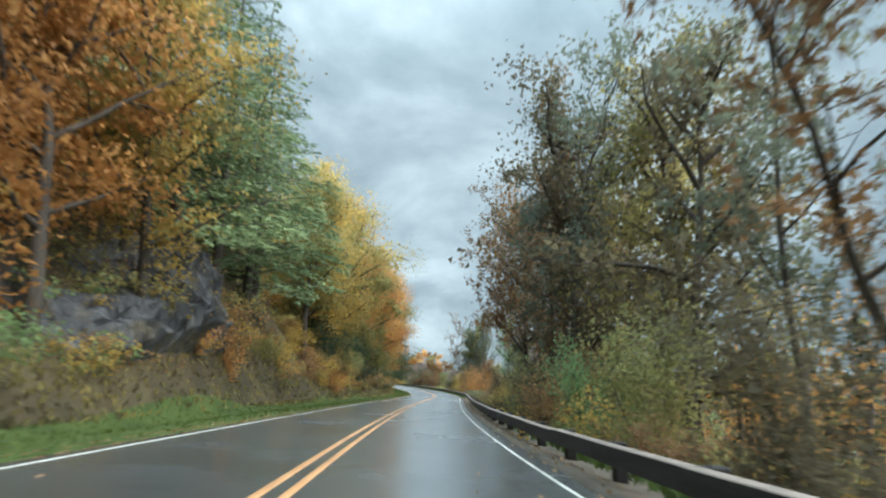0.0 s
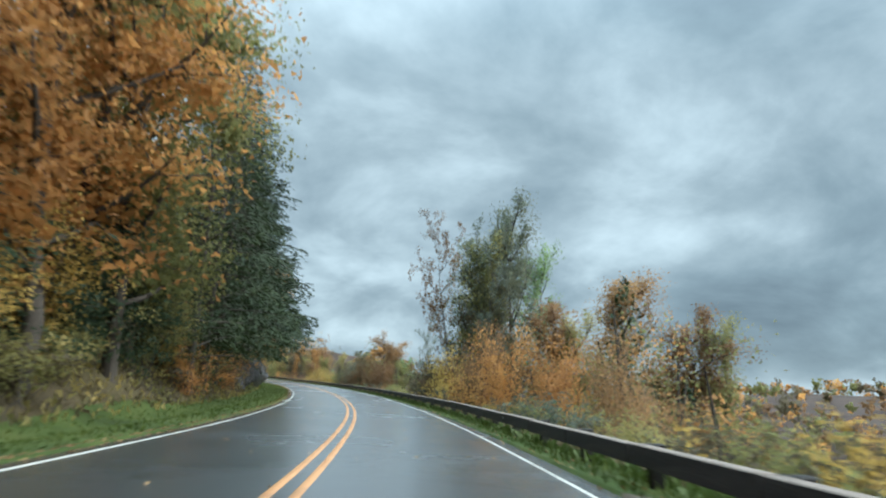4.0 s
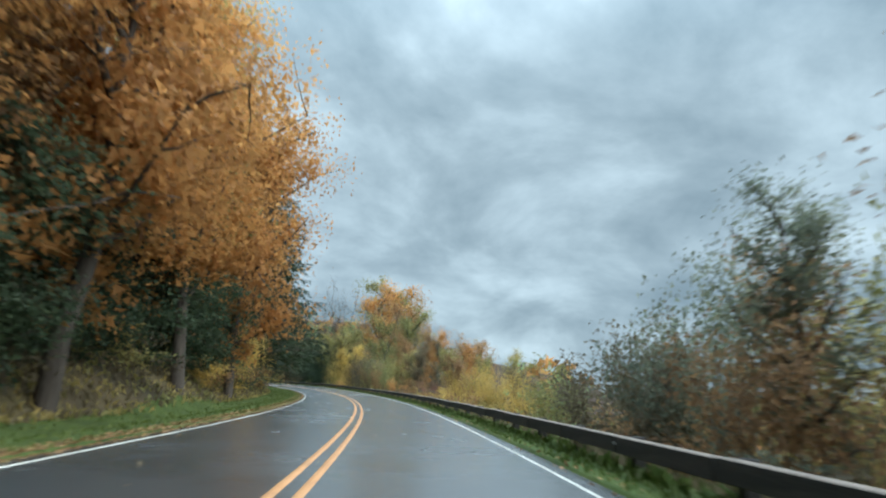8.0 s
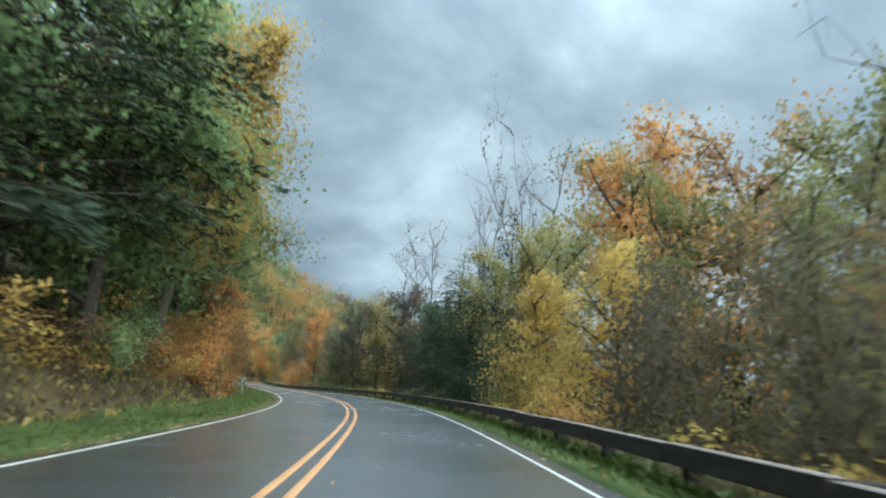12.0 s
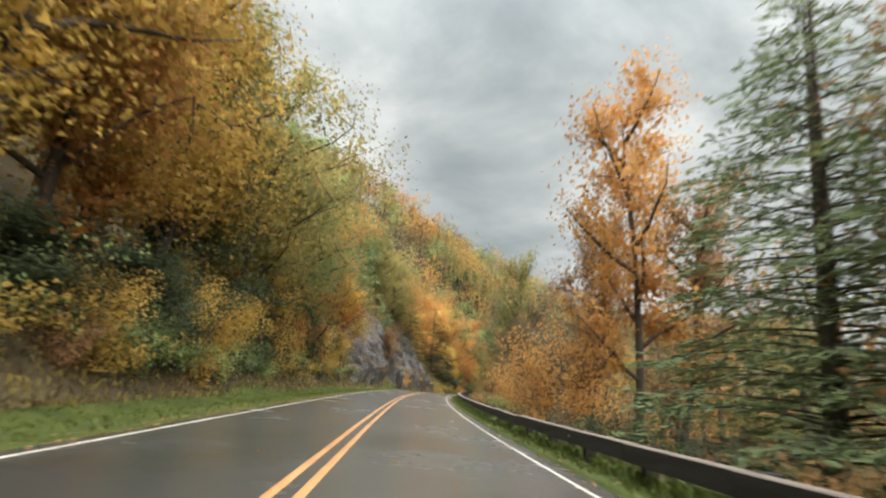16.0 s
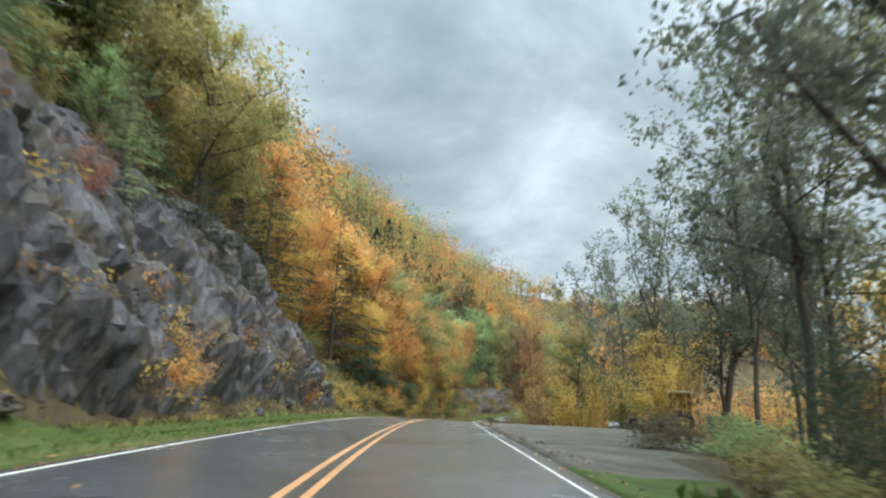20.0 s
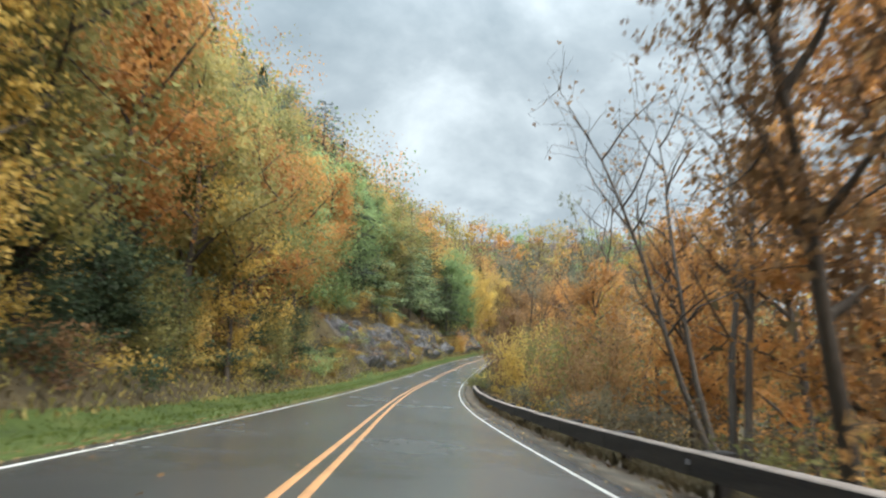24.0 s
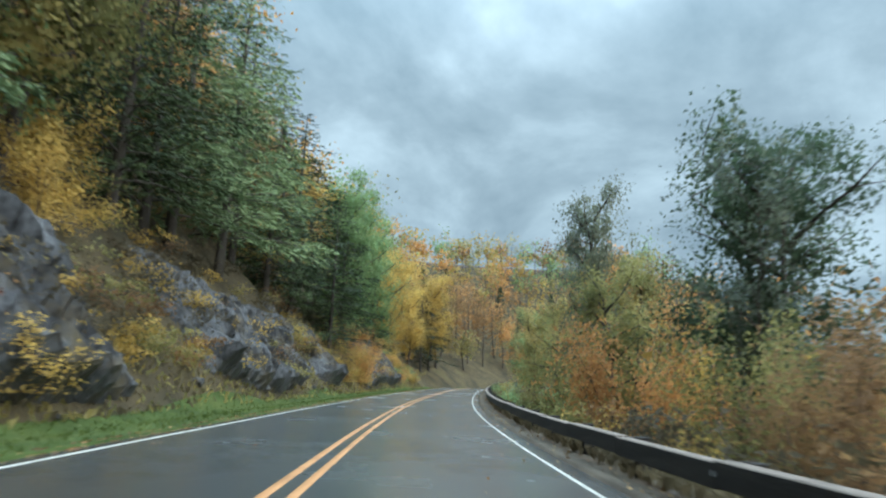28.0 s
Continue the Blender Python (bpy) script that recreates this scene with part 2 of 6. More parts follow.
LEAF = {
    "orange": leaf_material("orange_leaves", [(0.0, (0.218, 0.110, 0.043)), (0.45, (0.544, 0.271, 0.090)), (0.8, (0.681, 0.380, 0.129)), (1.0, (0.513, 0.400, 0.130))]),
    "yellow": leaf_material("yellow_leaves", [(0.0, (0.185, 0.150, 0.048)), (0.4, (0.472, 0.318, 0.088)), (0.75, (0.677, 0.469, 0.129)), (1.0, (0.714, 0.577, 0.170))]),
    "olive": leaf_material("olive_leaves", [(0.0, (0.102, 0.116, 0.044)), (0.45, (0.246, 0.236, 0.088)), (0.8, (0.446, 0.351, 0.129)), (1.0, (0.599, 0.437, 0.146))]),
    "green": leaf_material("green_leaves", [(0.0, (0.097, 0.154, 0.068)), (0.5, (0.237, 0.336, 0.141)), (0.85, (0.429, 0.522, 0.220)), (1.0, (0.641, 0.684, 0.296))]),
    "dark": leaf_material("dark_evergreen_leaves", [(0.0, (0.033, 0.053, 0.031)), (0.6, (0.074, 0.107, 0.059)), (1.0, (0.155, 0.200, 0.098))]),
    "rust": leaf_material("rust_leaves", [(0.0, (0.105, 0.062, 0.035)), (0.45, (0.260, 0.149, 0.072)), (0.8, (0.417, 0.247, 0.106)), (1.0, (0.327, 0.283, 0.114))]),
    "red": leaf_material("red_leaves", [(0.0, (0.105, 0.042, 0.033)), (0.5, (0.270, 0.113, 0.081)), (1.0, (0.369, 0.211, 0.120))]),
    "grey": leaf_material("grey_green_leaves", [(0.0, (0.065, 0.079, 0.058)), (0.5, (0.140, 0.158, 0.112)), (1.0, (0.251, 0.251, 0.154))]),
    "brown": leaf_material("brown_brush", [(0.0, (0.064, 0.053, 0.034)), (0.5, (0.143, 0.116, 0.068)), (1.0, (0.236, 0.192, 0.106))]),
    "needle": leaf_material("hemlock_needles", [(0.0, (0.009, 0.015, 0.006)), (0.5, (0.023, 0.038, 0.014)), (0.85, (0.042, 0.060, 0.020)), (1.0, (0.064, 0.081, 0.025))], through=0.2),
    "pine": leaf_material("pine_needles", [(0.0, (0.078, 0.113, 0.053)), (0.5, (0.175, 0.234, 0.106)), (0.85, (0.281, 0.347, 0.152)), (1.0, (0.390, 0.425, 0.184))], through=0.25),
    "grass": leaf_material("grass_blades", [(0.0, (0.038, 0.058, 0.014)), (0.5, (0.083, 0.120, 0.027)), (0.85, (0.134, 0.158, 0.040)), (1.0, (0.192, 0.155, 0.052))], spread=0.4, through=0.25),
    "litter": leaf_material("fallen_leaves", [(0.0, (0.099, 0.052, 0.028)), (0.5, (0.297, 0.174, 0.080)), (1.0, (0.444, 0.353, 0.150))], spread=0.6, through=0.1),
}
BARK = surface("bark", [(0.3, (0.045, 0.037, 0.030)), (0.6, (0.11, 0.092, 0.075)), (0.8, (0.19, 0.17, 0.15))], 1.3, 0.9, 0.8, 14, (1, 1, 0.25))
PALE_BARK = surface("pale_bark", [(0.3, (0.10, 0.09, 0.08)), (0.6, (0.20, 0.185, 0.165)), (0.8, (0.30, 0.28, 0.25))], 1.5, 0.9, 0.7, 14, (1, 1, 0.25))
FOREST_FLOOR = surface("leaf_litter_floor", [(0.3, (0.034, 0.031, 0.017)), (0.5, (0.080, 0.060, 0.031)), (0.65, (0.115, 0.093, 0.042)), (0.8, (0.055, 0.066, 0.024))], 0.35, 0.95, 0.6, 5, dist=0.15)
GRASS_GROUND = surface("mown_grass", [(0.3, (0.034, 0.052, 0.011)), (0.5, (0.062, 0.092, 0.018)), (0.7, (0.098, 0.114, 0.028)), (0.85, (0.110, 0.082, 0.032))], 0.5, 0.9, 0.6, 9, dist=0.08)
DIRT = surface("shoulder_dirt", [(0.3, (0.075, 0.06, 0.045)), (0.55, (0.15, 0.12, 0.09)), (0.75, (0.23, 0.18, 0.12))], 0.8, 0.9, 0.6, 16, dist=0.04)
GRAVEL = surface("gravel", [(0.3, (0.055, 0.052, 0.034)), (0.5, (0.110, 0.098, 0.074)), (0.75, (0.175, 0.158, 0.124))], 0.9, 0.85, 0.7, 30, dist=0.03)
FAR_FLOOR = surface("far_slopes", [(0.3, (0.045, 0.036, 0.030)), (0.55, (0.085, 0.056, 0.045)), (0.75, (0.06, 0.052, 0.035))], 0.02, 0.95, 0.5, 0.2, dist=1.0)
WHITE_PAINT = surface("white_road_paint", [(0.25, (0.34, 0.32, 0.28)), (0.5, (0.60, 0.58, 0.52)), (0.8, (0.74, 0.72, 0.66))], 1.2, 0.5, 0.25, 30, spec=0.5, dist=0.01)
YELLOW_PAINT = surface("yellow_road_paint", [(0.25, (0.36, 0.18, 0.08)), (0.5, (0.58, 0.28, 0.11)), (0.8, (0.66, 0.35, 0.16))], 1.2, 0.5, 0.25, 30, spec=0.5, dist=0.01)


def wet_asphalt():
    m, nt, b = material("wet_asphalt", 0.3, 0, 1.0)
    grain = add_noise(nt, 60, 3, 0.7)
    worn = add_noise(nt, 0.5, 4, 0.6)
    streak = add_noise(nt, 0.35, 4, 0.6)
    c = add_ramp(nt, worn, [(0.3, (0.017, 0.019, 0.021)), (0.6, (0.028, 0.031, 0.034)), (0.8, (0.044, 0.048, 0.052))])
    g = add_ramp(nt, grain, [(0.35, (0.6, 0.6, 0.6)), (0.7, (1, 1, 1))])
    nt.links.new(add_mix(nt, 0.7, c, g, "MULTIPLY"), b.inputs["Base Color"])
    nt.links.new(add_range(nt, streak, 0.3, 0.7, 0.44, 0.56), b.inputs["Roughness"])
    # the film of water on it
    b.inputs["Coat Weight"].default_value, b.inputs["Coat IOR"].default_value = 1.0, 1.75
    nt.links.new(add_range(nt, streak, 0.35, 0.65, 0.20, 0.28), b.inputs["Coat Roughness"])
    add_bump(nt, b, grain, 0.10, 0.006)
    return m


def wet_rock():
    m, nt, b = material("wet_schist", 0.5, 0, 0.5)
    big_n = add_noise(nt, 0.5, 6, 0.7, "Object", (1, 1, 0.5))
    strata = add_noise(nt, 2.2, 7, 0.75, "Object", (1.4, 1.4, 0.28))
    crack = add_noise(nt, 7.0, 4, 0.7, "Object", (1, 1, 0.35))
    moss = add_noise(nt, 0.8, 6, 0.7)
    c = add_ramp(nt, big_n, [(0.3, (0.042, 0.040, 0.041)), (0.5, (0.098, 0.100, 0.109)), (0.66, (0.180, 0.186, 0.202)), (0.82, (0.31, 0.32, 0.335))])
    g = add_ramp(nt, strata, [(0.36, (0.16, 0.15, 0.15)), (0.5, (0.7, 0.7, 0.7)), (0.66, (1, 1, 1))])
    c = add_mix(nt, 0.95, c, g, "MULTIPLY")
    c = add_mix(nt, add_range(nt, moss, 0.50, 0.64, 0.0, 0.65), c, (0.125, 0.095, 0.045))
    nt.links.new(c, b.inputs["Base Color"])
    nt.links.new(add_range(nt, strata, 0.3, 0.7, 0.24, 0.55), b.inputs["Roughness"])
    add_bump(nt, b, add_mix(nt, 0.35, strata, crack), 1.0, 0.25)
    return m


ASPHALT, ROCK = wet_asphalt(), wet_rock()
# two timber colours: beam tops much paler than beam sides, posts and blocks
RAIL_FACE = surface("dark_timber", [(0.3, (0.016, 0.014, 0.013)), (0.6, (0.038, 0.032, 0.028)), (0.8, (0.07, 0.058, 0.048))], 1.5, 0.7, 0.5, 12, (0.3, 0.3, 3), dist=0.01)
RAIL_TOP = surface("pale_timber", [(0.3, (0.15, 0.12, 0.10)), (0.6, (0.27, 0.22, 0.185)), (0.8, (0.36, 0.30, 0.25))], 1.5, 0.8, 0.5, 12, dist=0.01)
STEEL = surface("galvanised_steel", [(0.3, (0.35, 0.35, 0.36)), (0.7, (0.55, 0.55, 0.56))], 6, 0.4, 0.1, 40)

# ---- the road's line, and places beside it ----
rng = np.random.default_rng(7)


def glide(knots, values, x):
    """A smooth curve through evenly spaced values."""
    y, x = np.asarray(values, float), np.asarray(x, float)
    step = knots[1] - knots[0]
    m = np.gradient(y, step)
    i = np.clip(((x - knots[0]) / step).astype(int), 0, len(y) - 2)
    u = (x - knots[0] - i * step) / step
    return ((2 * u**3 - 3 * u**2 + 1) * y[i] + (u**3 - 2 * u**2 + u) * step * m[i]
            + (-2 * u**3 + 3 * u**2) * y[i + 1] + (u**3 - u**2) * step * m[i + 1])


# past the last bend that shows, the road swings to the right round the head of the valley
HEADING = [8.7, 7.6, 6.5, 5.4] + HEADING + [1, -8, -19, -31, -43, -55, -65, -73, -78, -82, -84, -85]
GRADE = [-2.7] * 2 + GRADE + [0.8, 0.5, 0.3, 0, 0, 0]
BANK = [-1.5] * 2 + BANK + [0, 0, 0, 0, 0, 0]
S0, S1 = -80, 760
LINE_S = np.arange(S0, S1 + 1, 1.0)
LINE_H = np.radians(glide([S0, S0 + 10], HEADING, LINE_S))
LINE_G = glide([S0, S0 + 20], GRADE, LINE_S) / 100
LINE_B = np.radians(glide([S0, S0 + 20], BANK, LINE_S))


def summed(f):
    c = np.concatenate([[0], np.cumsum((f[1:] + f[:-1]) / 2)])
    return c - c[-S0]


LINE_X, LINE_Y, LINE_Z = summed(-np.sin(LINE_H)), summed(np.cos(LINE_H)), summed(LINE_G)
kernel = np.hanning(241)
WIDE_H = np.convolve(np.pad(LINE_H, 120, "edge"), kernel / kernel.sum(), "valid")


def on_line(table, s):
    return np.interp(s, LINE_S, table)


def plan(s, d):
    """x and y of a place: true offsets near the road, fanning out to a common direction far from it."""
    s, d = np.broadcast_arrays(np.asarray(s, float), np.asarray(d, float))
    a, w, side = np.abs(d), np.minimum(np.abs(d), 45.0), np.sign(d)
    h, hw = on_line(LINE_H, s), on_line(WIDE_H, s)
    mid_part = np.clip(a - 45, 0, 85)
    far_part = np.clip(a - 130, 0, None)
    hf = np.where(d > 0, np.radians(18.0), np.radians(18.0) - np.radians(85.0) * np.clip((s - 560) / 200, 0, 1))
    hm = np.where(d > 0, np.maximum(0.6 * hw + 0.4 * hf, np.radians(-5)), 0.6 * hw + 0.4 * hf)
    x = on_line(LINE_X, s) + side * (w * np.cos(h) + mid_part * np.cos(hm) + far_part * np.cos(hf))
    y = on_line(LINE_Y, s) + side * (w * np.sin(h) + mid_part * np.sin(hm) + far_part * np.sin(hf))
    return x, y


def lumps(x, y, size, seed=0.0):
    """Cheap smooth relief, about -1 to 1."""
    x, y = np.asarray(x) / size, np.asarray(y) / size
    return (np.sin(1.7 * x + 0.6 * y + seed) * np.cos(1.1 * y - 0.4 * x + 2 * seed) + 0.5 * np.sin(3.1 * x - 2.3 * y + 3 * seed)
            + 0.3 * np.cos(5.3 * y + 4.1 * x + seed)) / 1.5


# left bank by stretches of the road: first rise and how high it goes before the wooded slope
BANK_S = [-80, 0.2, 18.3, 26.3, 40.3, 48.3, 125.5, 133.5, 156.6, 164.6, 300.9, 382, 394, 406.2, 432.9, 445.6, 519.3, 533.7, 588, 600, 608, 648, 708]
BANK_M = [0.9, 0.9, 1.0, 2.0, 2.0, 0.9, 0.8, 1.9, 1.9, 0.7, 0.8, 0.9, 1.3, 1.8, 1.6, 0.8, 0.6, 1.25, 1.25, 0.8, 1.3, 0.9, 0.9]
BANK_H = [1.5, 1.5, 2, 6, 6, 2, 1.5, 3.4, 3.4, 1.5, 1.5, 2, 5, 8.8, 8.2, 2, 2, 6, 6, 3, 5, 2, 2]
VALLEY_S = [-80, 250.8, 331, 422.7, 485.7, 708]
VALLEY_Z = [-34, -34, -20, -9, -7, -7]


def pull_off(s):
    """How far the gravel pull-off opens to the right of the road."""
    return np.interp(s, [406, 414, 423, 437, 447, 455], [0, 5, 9.5, 10, 6, 0])


def ground(s, d):
    """Height of the ground."""
    s, d = np.broadcast_arrays(np.asarray(s, float), np.asarray(d, float))
    x, y = plan(s, d)
    a = np.abs(d)
    z = on_line(LINE_Z, s) + np.clip(d, -8, 8) * on_line(LINE_B, s)
    # left: verge, ditch, bank, wooded hillside
    rise = np.interp(s, BANK_S, BANK_M) * np.clip(a - 6.7 - 0.5 * lumps(s, 0 * s, 9.0, 1.0), 0, None)
    cap = np.interp(s, BANK_S, BANK_H) * (1 + 0.15 * lumps(s, d, 14.0, 4.0))
    over = np.clip(rise - cap, 0, None) / np.interp(s, BANK_S, BANK_M)
    slope = np.interp(s, [-80, 60, 120, 290, 340, 500, 535, 575, 610, 640, 700], [0.75, 0.7, 0.55, 0.55, 0.78, 0.80, 1.04, 1.0, 0.90, 0.84, 0.58])
    hill = slope * np.minimum(over, 75) + 0.45 * slope * np.clip(over - 75, 0, 90) + 0.05 * np.clip(over - 165, 0, None)
    left = np.minimum(rise, cap) + hill - 0.14 * np.exp(-((a - 5.6) / 0.7) ** 2) + np.clip(a - 9, 0, 12) / 12 * 0.5 * lumps(x, y, 7.0, 2.0)
    # right: shoulder, drop, valley, distant rise
    edge = 5.4 + pull_off(s)
    drop = np.clip(a - edge, 0, None)
    valley = np.interp(s, VALLEY_S, VALLEY_Z)
    fall = valley * (1 - np.exp(0.42 * drop / valley))
    far = np.clip(a - 160, 0, None)
    right = fall - np.clip(a - 3.7, 0, 1.2) * 0.12 * (pull_off(s) < 1) + np.clip(drop, 0, 10) / 10 * 0.6 * lumps(x, y, 6.0, 5.0)
    right = right + np.clip((640 - s) / 80, 0, 1) * np.clip(far / 700, 0, 1) ** 1.2 * (np.interp(s, [-80, 290, 450], [9, 9, 14]) + 8 * lumps(x, y, 190.0, 3.0))
    right = right + np.clip((s - 445) / 60, 0, 1) * np.clip((625 - s) / 45, 0, 1) * 0.23 * np.clip(a - 30, 0, 140) * np.clip((290 - a) / 120, 0, 1)
    return np.where(a < 3.75, z - 0.22, np.where(d < 0, z + left, z + right))


def spot(s, d, sink=0.0):
    x, y = plan(s, d)
    return float(x), float(y), float(ground(s, d)) - sink


def road_point(s, d, up=0.0):
    h = on_line(LINE_H, s)
    return (on_line(LINE_X, s) + d * np.cos(h), on_line(LINE_Y, s) + d * np.sin(h), on_line(LINE_Z, s) + d * on_line(LINE_B, s) + up)


def mesh_from(name, verts, faces, mats, which=None, smooth=False):
    me = bpy.data.meshes.new(name)
    me.from_pydata(verts, [], faces)
    for m in mats if isinstance(mats, (list, tuple)) else [mats]:
        me.materials.append(m)
    if which is not None:
        me.polygons.foreach_set("material_index", np.asarray(which, np.int32))
    if smooth:
        me.polygons.foreach_set("use_smooth", np.ones(len(me.polygons), bool))
    me.update()
    return me


def part_mesh(name, me, parent, label=""):
    ob = new(name, me)
    ob.parent = parent
    return tagged(ob, label)


def strip(s_values, d_values, up):
    """A ribbon of the road: rows along s, columns across d; up(s, d) is its height above the road."""
    ss, dd = np.meshgrid(s_values, d_values, indexing="ij")
    x, y, z = road_point(ss.ravel(), dd.ravel())
    z = z + up(ss.ravel(), dd.ravel())
    n = len(d_values)
    faces = [(i * n + j, i * n + j + 1, (i + 1) * n + j + 1, (i + 1) * n + j) for i in range(len(s_values) - 1) for j in range(n - 1)]
    return np.column_stack([x, y, z]).tolist(), faces


# ---- ground: one sheet to the horizon ----
D_COLS = np.array([-2600, -1600, -900, -500, -330, -230, -170, -135, -110, -92, -76, -63, -52, -43, -36, -30, -25, -21, -18, -15.5, -13.5, -12, -10.8, -9.8,
                   -9, -8.3, -7.7, -7.2, -6.8, -6.4, -6, -5.5, -5, -4.5, -4, -3.76, -3.74, 0, 3.74, 3.76, 4.1, 4.5, 5, 5.6, 6.3, 7.2, 8.2, 9.5, 11, 13, 15.5,
                   18.5, 22, 27, 33, 41, 51, 64, 80, 100, 125, 160, 210, 280, 380, 520, 720, 1000, 1500, 2600])
S_ROWS = np.concatenate([np.arange(-80, 660, 2.5), np.arange(660, 761, 5.0)])
gs, gd = np.meshgrid(S_ROWS, D_COLS, indexing="ij")
gx, gy = plan(gs.ravel(), gd.ravel())
gz = ground(gs.ravel(), gd.ravel())
nc = len(D_COLS)
g_faces, g_mat = [], []
for i in range(len(S_ROWS) - 1):
    sm = (S_ROWS[i] + S_ROWS[i + 1]) / 2
    shoulder = sm < 88 or 455 < sm
    for j in range(nc - 1):
        dm = (D_COLS[j] + D_COLS[j + 1]) / 2
        g_faces.append((i * nc + j, i * nc + j + 1, (i + 1) * nc + j + 1, (i + 1) * nc + j))
        if abs(dm) > 150:
            k = 4
        elif -6.9 < dm < -3.7:
            k = 1
        elif 3.7 < dm < 5.6 + (0 if shoulder else 0.4):
            k = 2 if shoulder else 1
        else:
            k = 0
        if dm > 3.7 and dm < 4.4 + float(pull_off(sm)) and pull_off(sm) > 0.4:
            k = 3
        g_mat.append(k)
ground_ob = new("ground", mesh_from("ground", np.column_stack([gx, gy, gz]).tolist(), g_faces, [FOREST_FLOOR, GRASS_GROUND, DIRT, GRAVEL, FAR_FLOOR], g_mat, True))
tagged(ground_ob, "grassy verges, leaf-strewn banks and wooded slopes beside the road", "ground", kind="structure")

# ---- road with its painted lines ----
ROAD_S = np.concatenate([np.arange(-80, 700, 1.5), np.arange(700, 761, 4.0)])


def road_top(s, d):
    return np.where(np.abs(d) > 3.66, -0.24, np.where(np.abs(d) > 3.55, -0.015, 0.0)) + 0.004 * lumps(s, d, 5.0)


v, f = strip(ROAD_S, [-3.75, -3.66, -3.5, -2.5, -1.5, -0.5, 0.5, 1.5, 2.5, 3.5, 3.66, 3.75], road_top)
road_ob = tagged(new("road", mesh_from("road", v, f, ASPHALT, None, True)), "wet grey asphalt two-lane road between hill and valley", "road", kind="structure")


def road_line(name, d, width, mat, label):
    lv, lf = strip(ROAD_S, [d - width / 2, d - width / 2 + 0.012, d + width / 2 - 0.012, d + width / 2],
                   lambda s, dd: road_top(s, dd * 0 + d * 0.99) + np.where(np.abs(dd - d) > width / 2 - 0.006, -0.004, 0.006))
    return part_mesh(name, mesh_from(name, lv, lf, mat, None, True), road_ob, label)


road_line("edge_line", -3.3, 0.075, WHITE_PAINT, "worn white edge line")
road_line("edge_line", 3.3, 0.07, WHITE_PAINT, "worn white edge line")
road_line("centre_line", -0.14, 0.12, YELLOW_PAINT, "yellow no-passing line")
road_line("centre_line", 0.14, 0.12, YELLOW_PAINT, "yellow no-passing line")


# ---- mesh tools for plants ----
def tube(path, radii, sides, verts, faces):
    """A tapered branch along path, added to verts and faces."""
    base = len(verts)
    for i, (p, r) in enumerate(zip(path, radii)):
        ahead = (path[min(i + 1, len(path) - 1)] - path[max(i - 1, 0)])
        ahead = ahead / (np.linalg.norm(ahead) + 1e-9)
        u = np.cross(ahead, (0.31, 0.95, 0.1))
        u = u / (np.linalg.norm(u) + 1e-9)
        w = np.cross(ahead, u)
        for k in range(sides):
            a = 2 * math.pi * k / sides
            verts.append(tuple(p + r * (math.cos(a) * u + math.sin(a) * w)))
    for i in range(len(path) - 1):
        for k in range(sides):
            a, b = base + i * sides + k, base + i * sides + (k + 1) % sides
            faces.append((a, b, b + sides, a + sides))


def bent(start, way, length, n, droop, wob, r):
    """A crooked path of n + 1 points."""
    pts, p, q = [np.array(start, float)], np.array(start, float), np.array(way, float)
    for _ in range(n):
        q = q + r.normal(0, wob, 3) + np.array((0, 0, droop))
        q = q / np.linalg.norm(q)
        p = p + q * length / n
        pts.append(p)
    return pts


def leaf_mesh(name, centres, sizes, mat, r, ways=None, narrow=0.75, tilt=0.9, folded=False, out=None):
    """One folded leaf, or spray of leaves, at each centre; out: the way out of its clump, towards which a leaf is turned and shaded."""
    n = len(centres)
    c = np.asarray(centres, float)
    if ways is None:
        ways = r.normal(0, 1, (n, 3)) * (1, 1, tilt)
    ways = ways / (np.linalg.norm(ways, axis=1, keepdims=True) + 1e-9)
    side = np.cross(ways, r.normal(0, 1, (n, 3)) + (0, 0, 0.6))
    side = side / (np.linalg.norm(side, axis=1, keepdims=True) + 1e-9)
    up = np.cross(side, ways)
    sz = np.asarray(sizes)[:, None]
    if folded:
        k = 4
        v = np.stack([c - ways * sz * 0.5, c + side * sz * narrow * 0.5 + up * sz * 0.12 + ways * sz * 0.08,
                      c + ways * sz * 0.5 - up * sz * 0.05, c - side * sz * narrow * 0.5 + up * sz * 0.12 - ways * sz * 0.05], 1).reshape(-1, 3)
    else:
        k = 3
        skew = r.uniform(-0.35, 0.35, (n, 1))
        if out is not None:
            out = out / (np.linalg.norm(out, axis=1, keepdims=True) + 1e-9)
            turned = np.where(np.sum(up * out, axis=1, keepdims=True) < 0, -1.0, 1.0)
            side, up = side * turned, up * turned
        v = np.stack([c - ways * sz * 0.55, c + side * sz * narrow * 0.58 + ways * sz * (0.3 + skew), c - side * sz * narrow * 0.5 + ways * sz * (0.3 - skew)], 1).reshape(-1, 3)
    me = bpy.data.meshes.new(name)
    me.vertices.add(k * n)
    me.vertices.foreach_set("co", v.ravel())
    me.loops.add(k * n)
    me.loops.foreach_set("vertex_index", np.arange(k * n, dtype=np.int32))
    me.polygons.add(n)
    me.polygons.foreach_set("loop_start", np.arange(0, k * n, k, dtype=np.int32))
    me.polygons.foreach_set("loop_total", np.full(n, k, np.int32))
    me.materials.append(mat)
    me.update()
    me.validate()
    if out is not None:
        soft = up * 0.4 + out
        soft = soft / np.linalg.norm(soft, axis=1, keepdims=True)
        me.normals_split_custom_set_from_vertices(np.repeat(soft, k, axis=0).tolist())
    return me


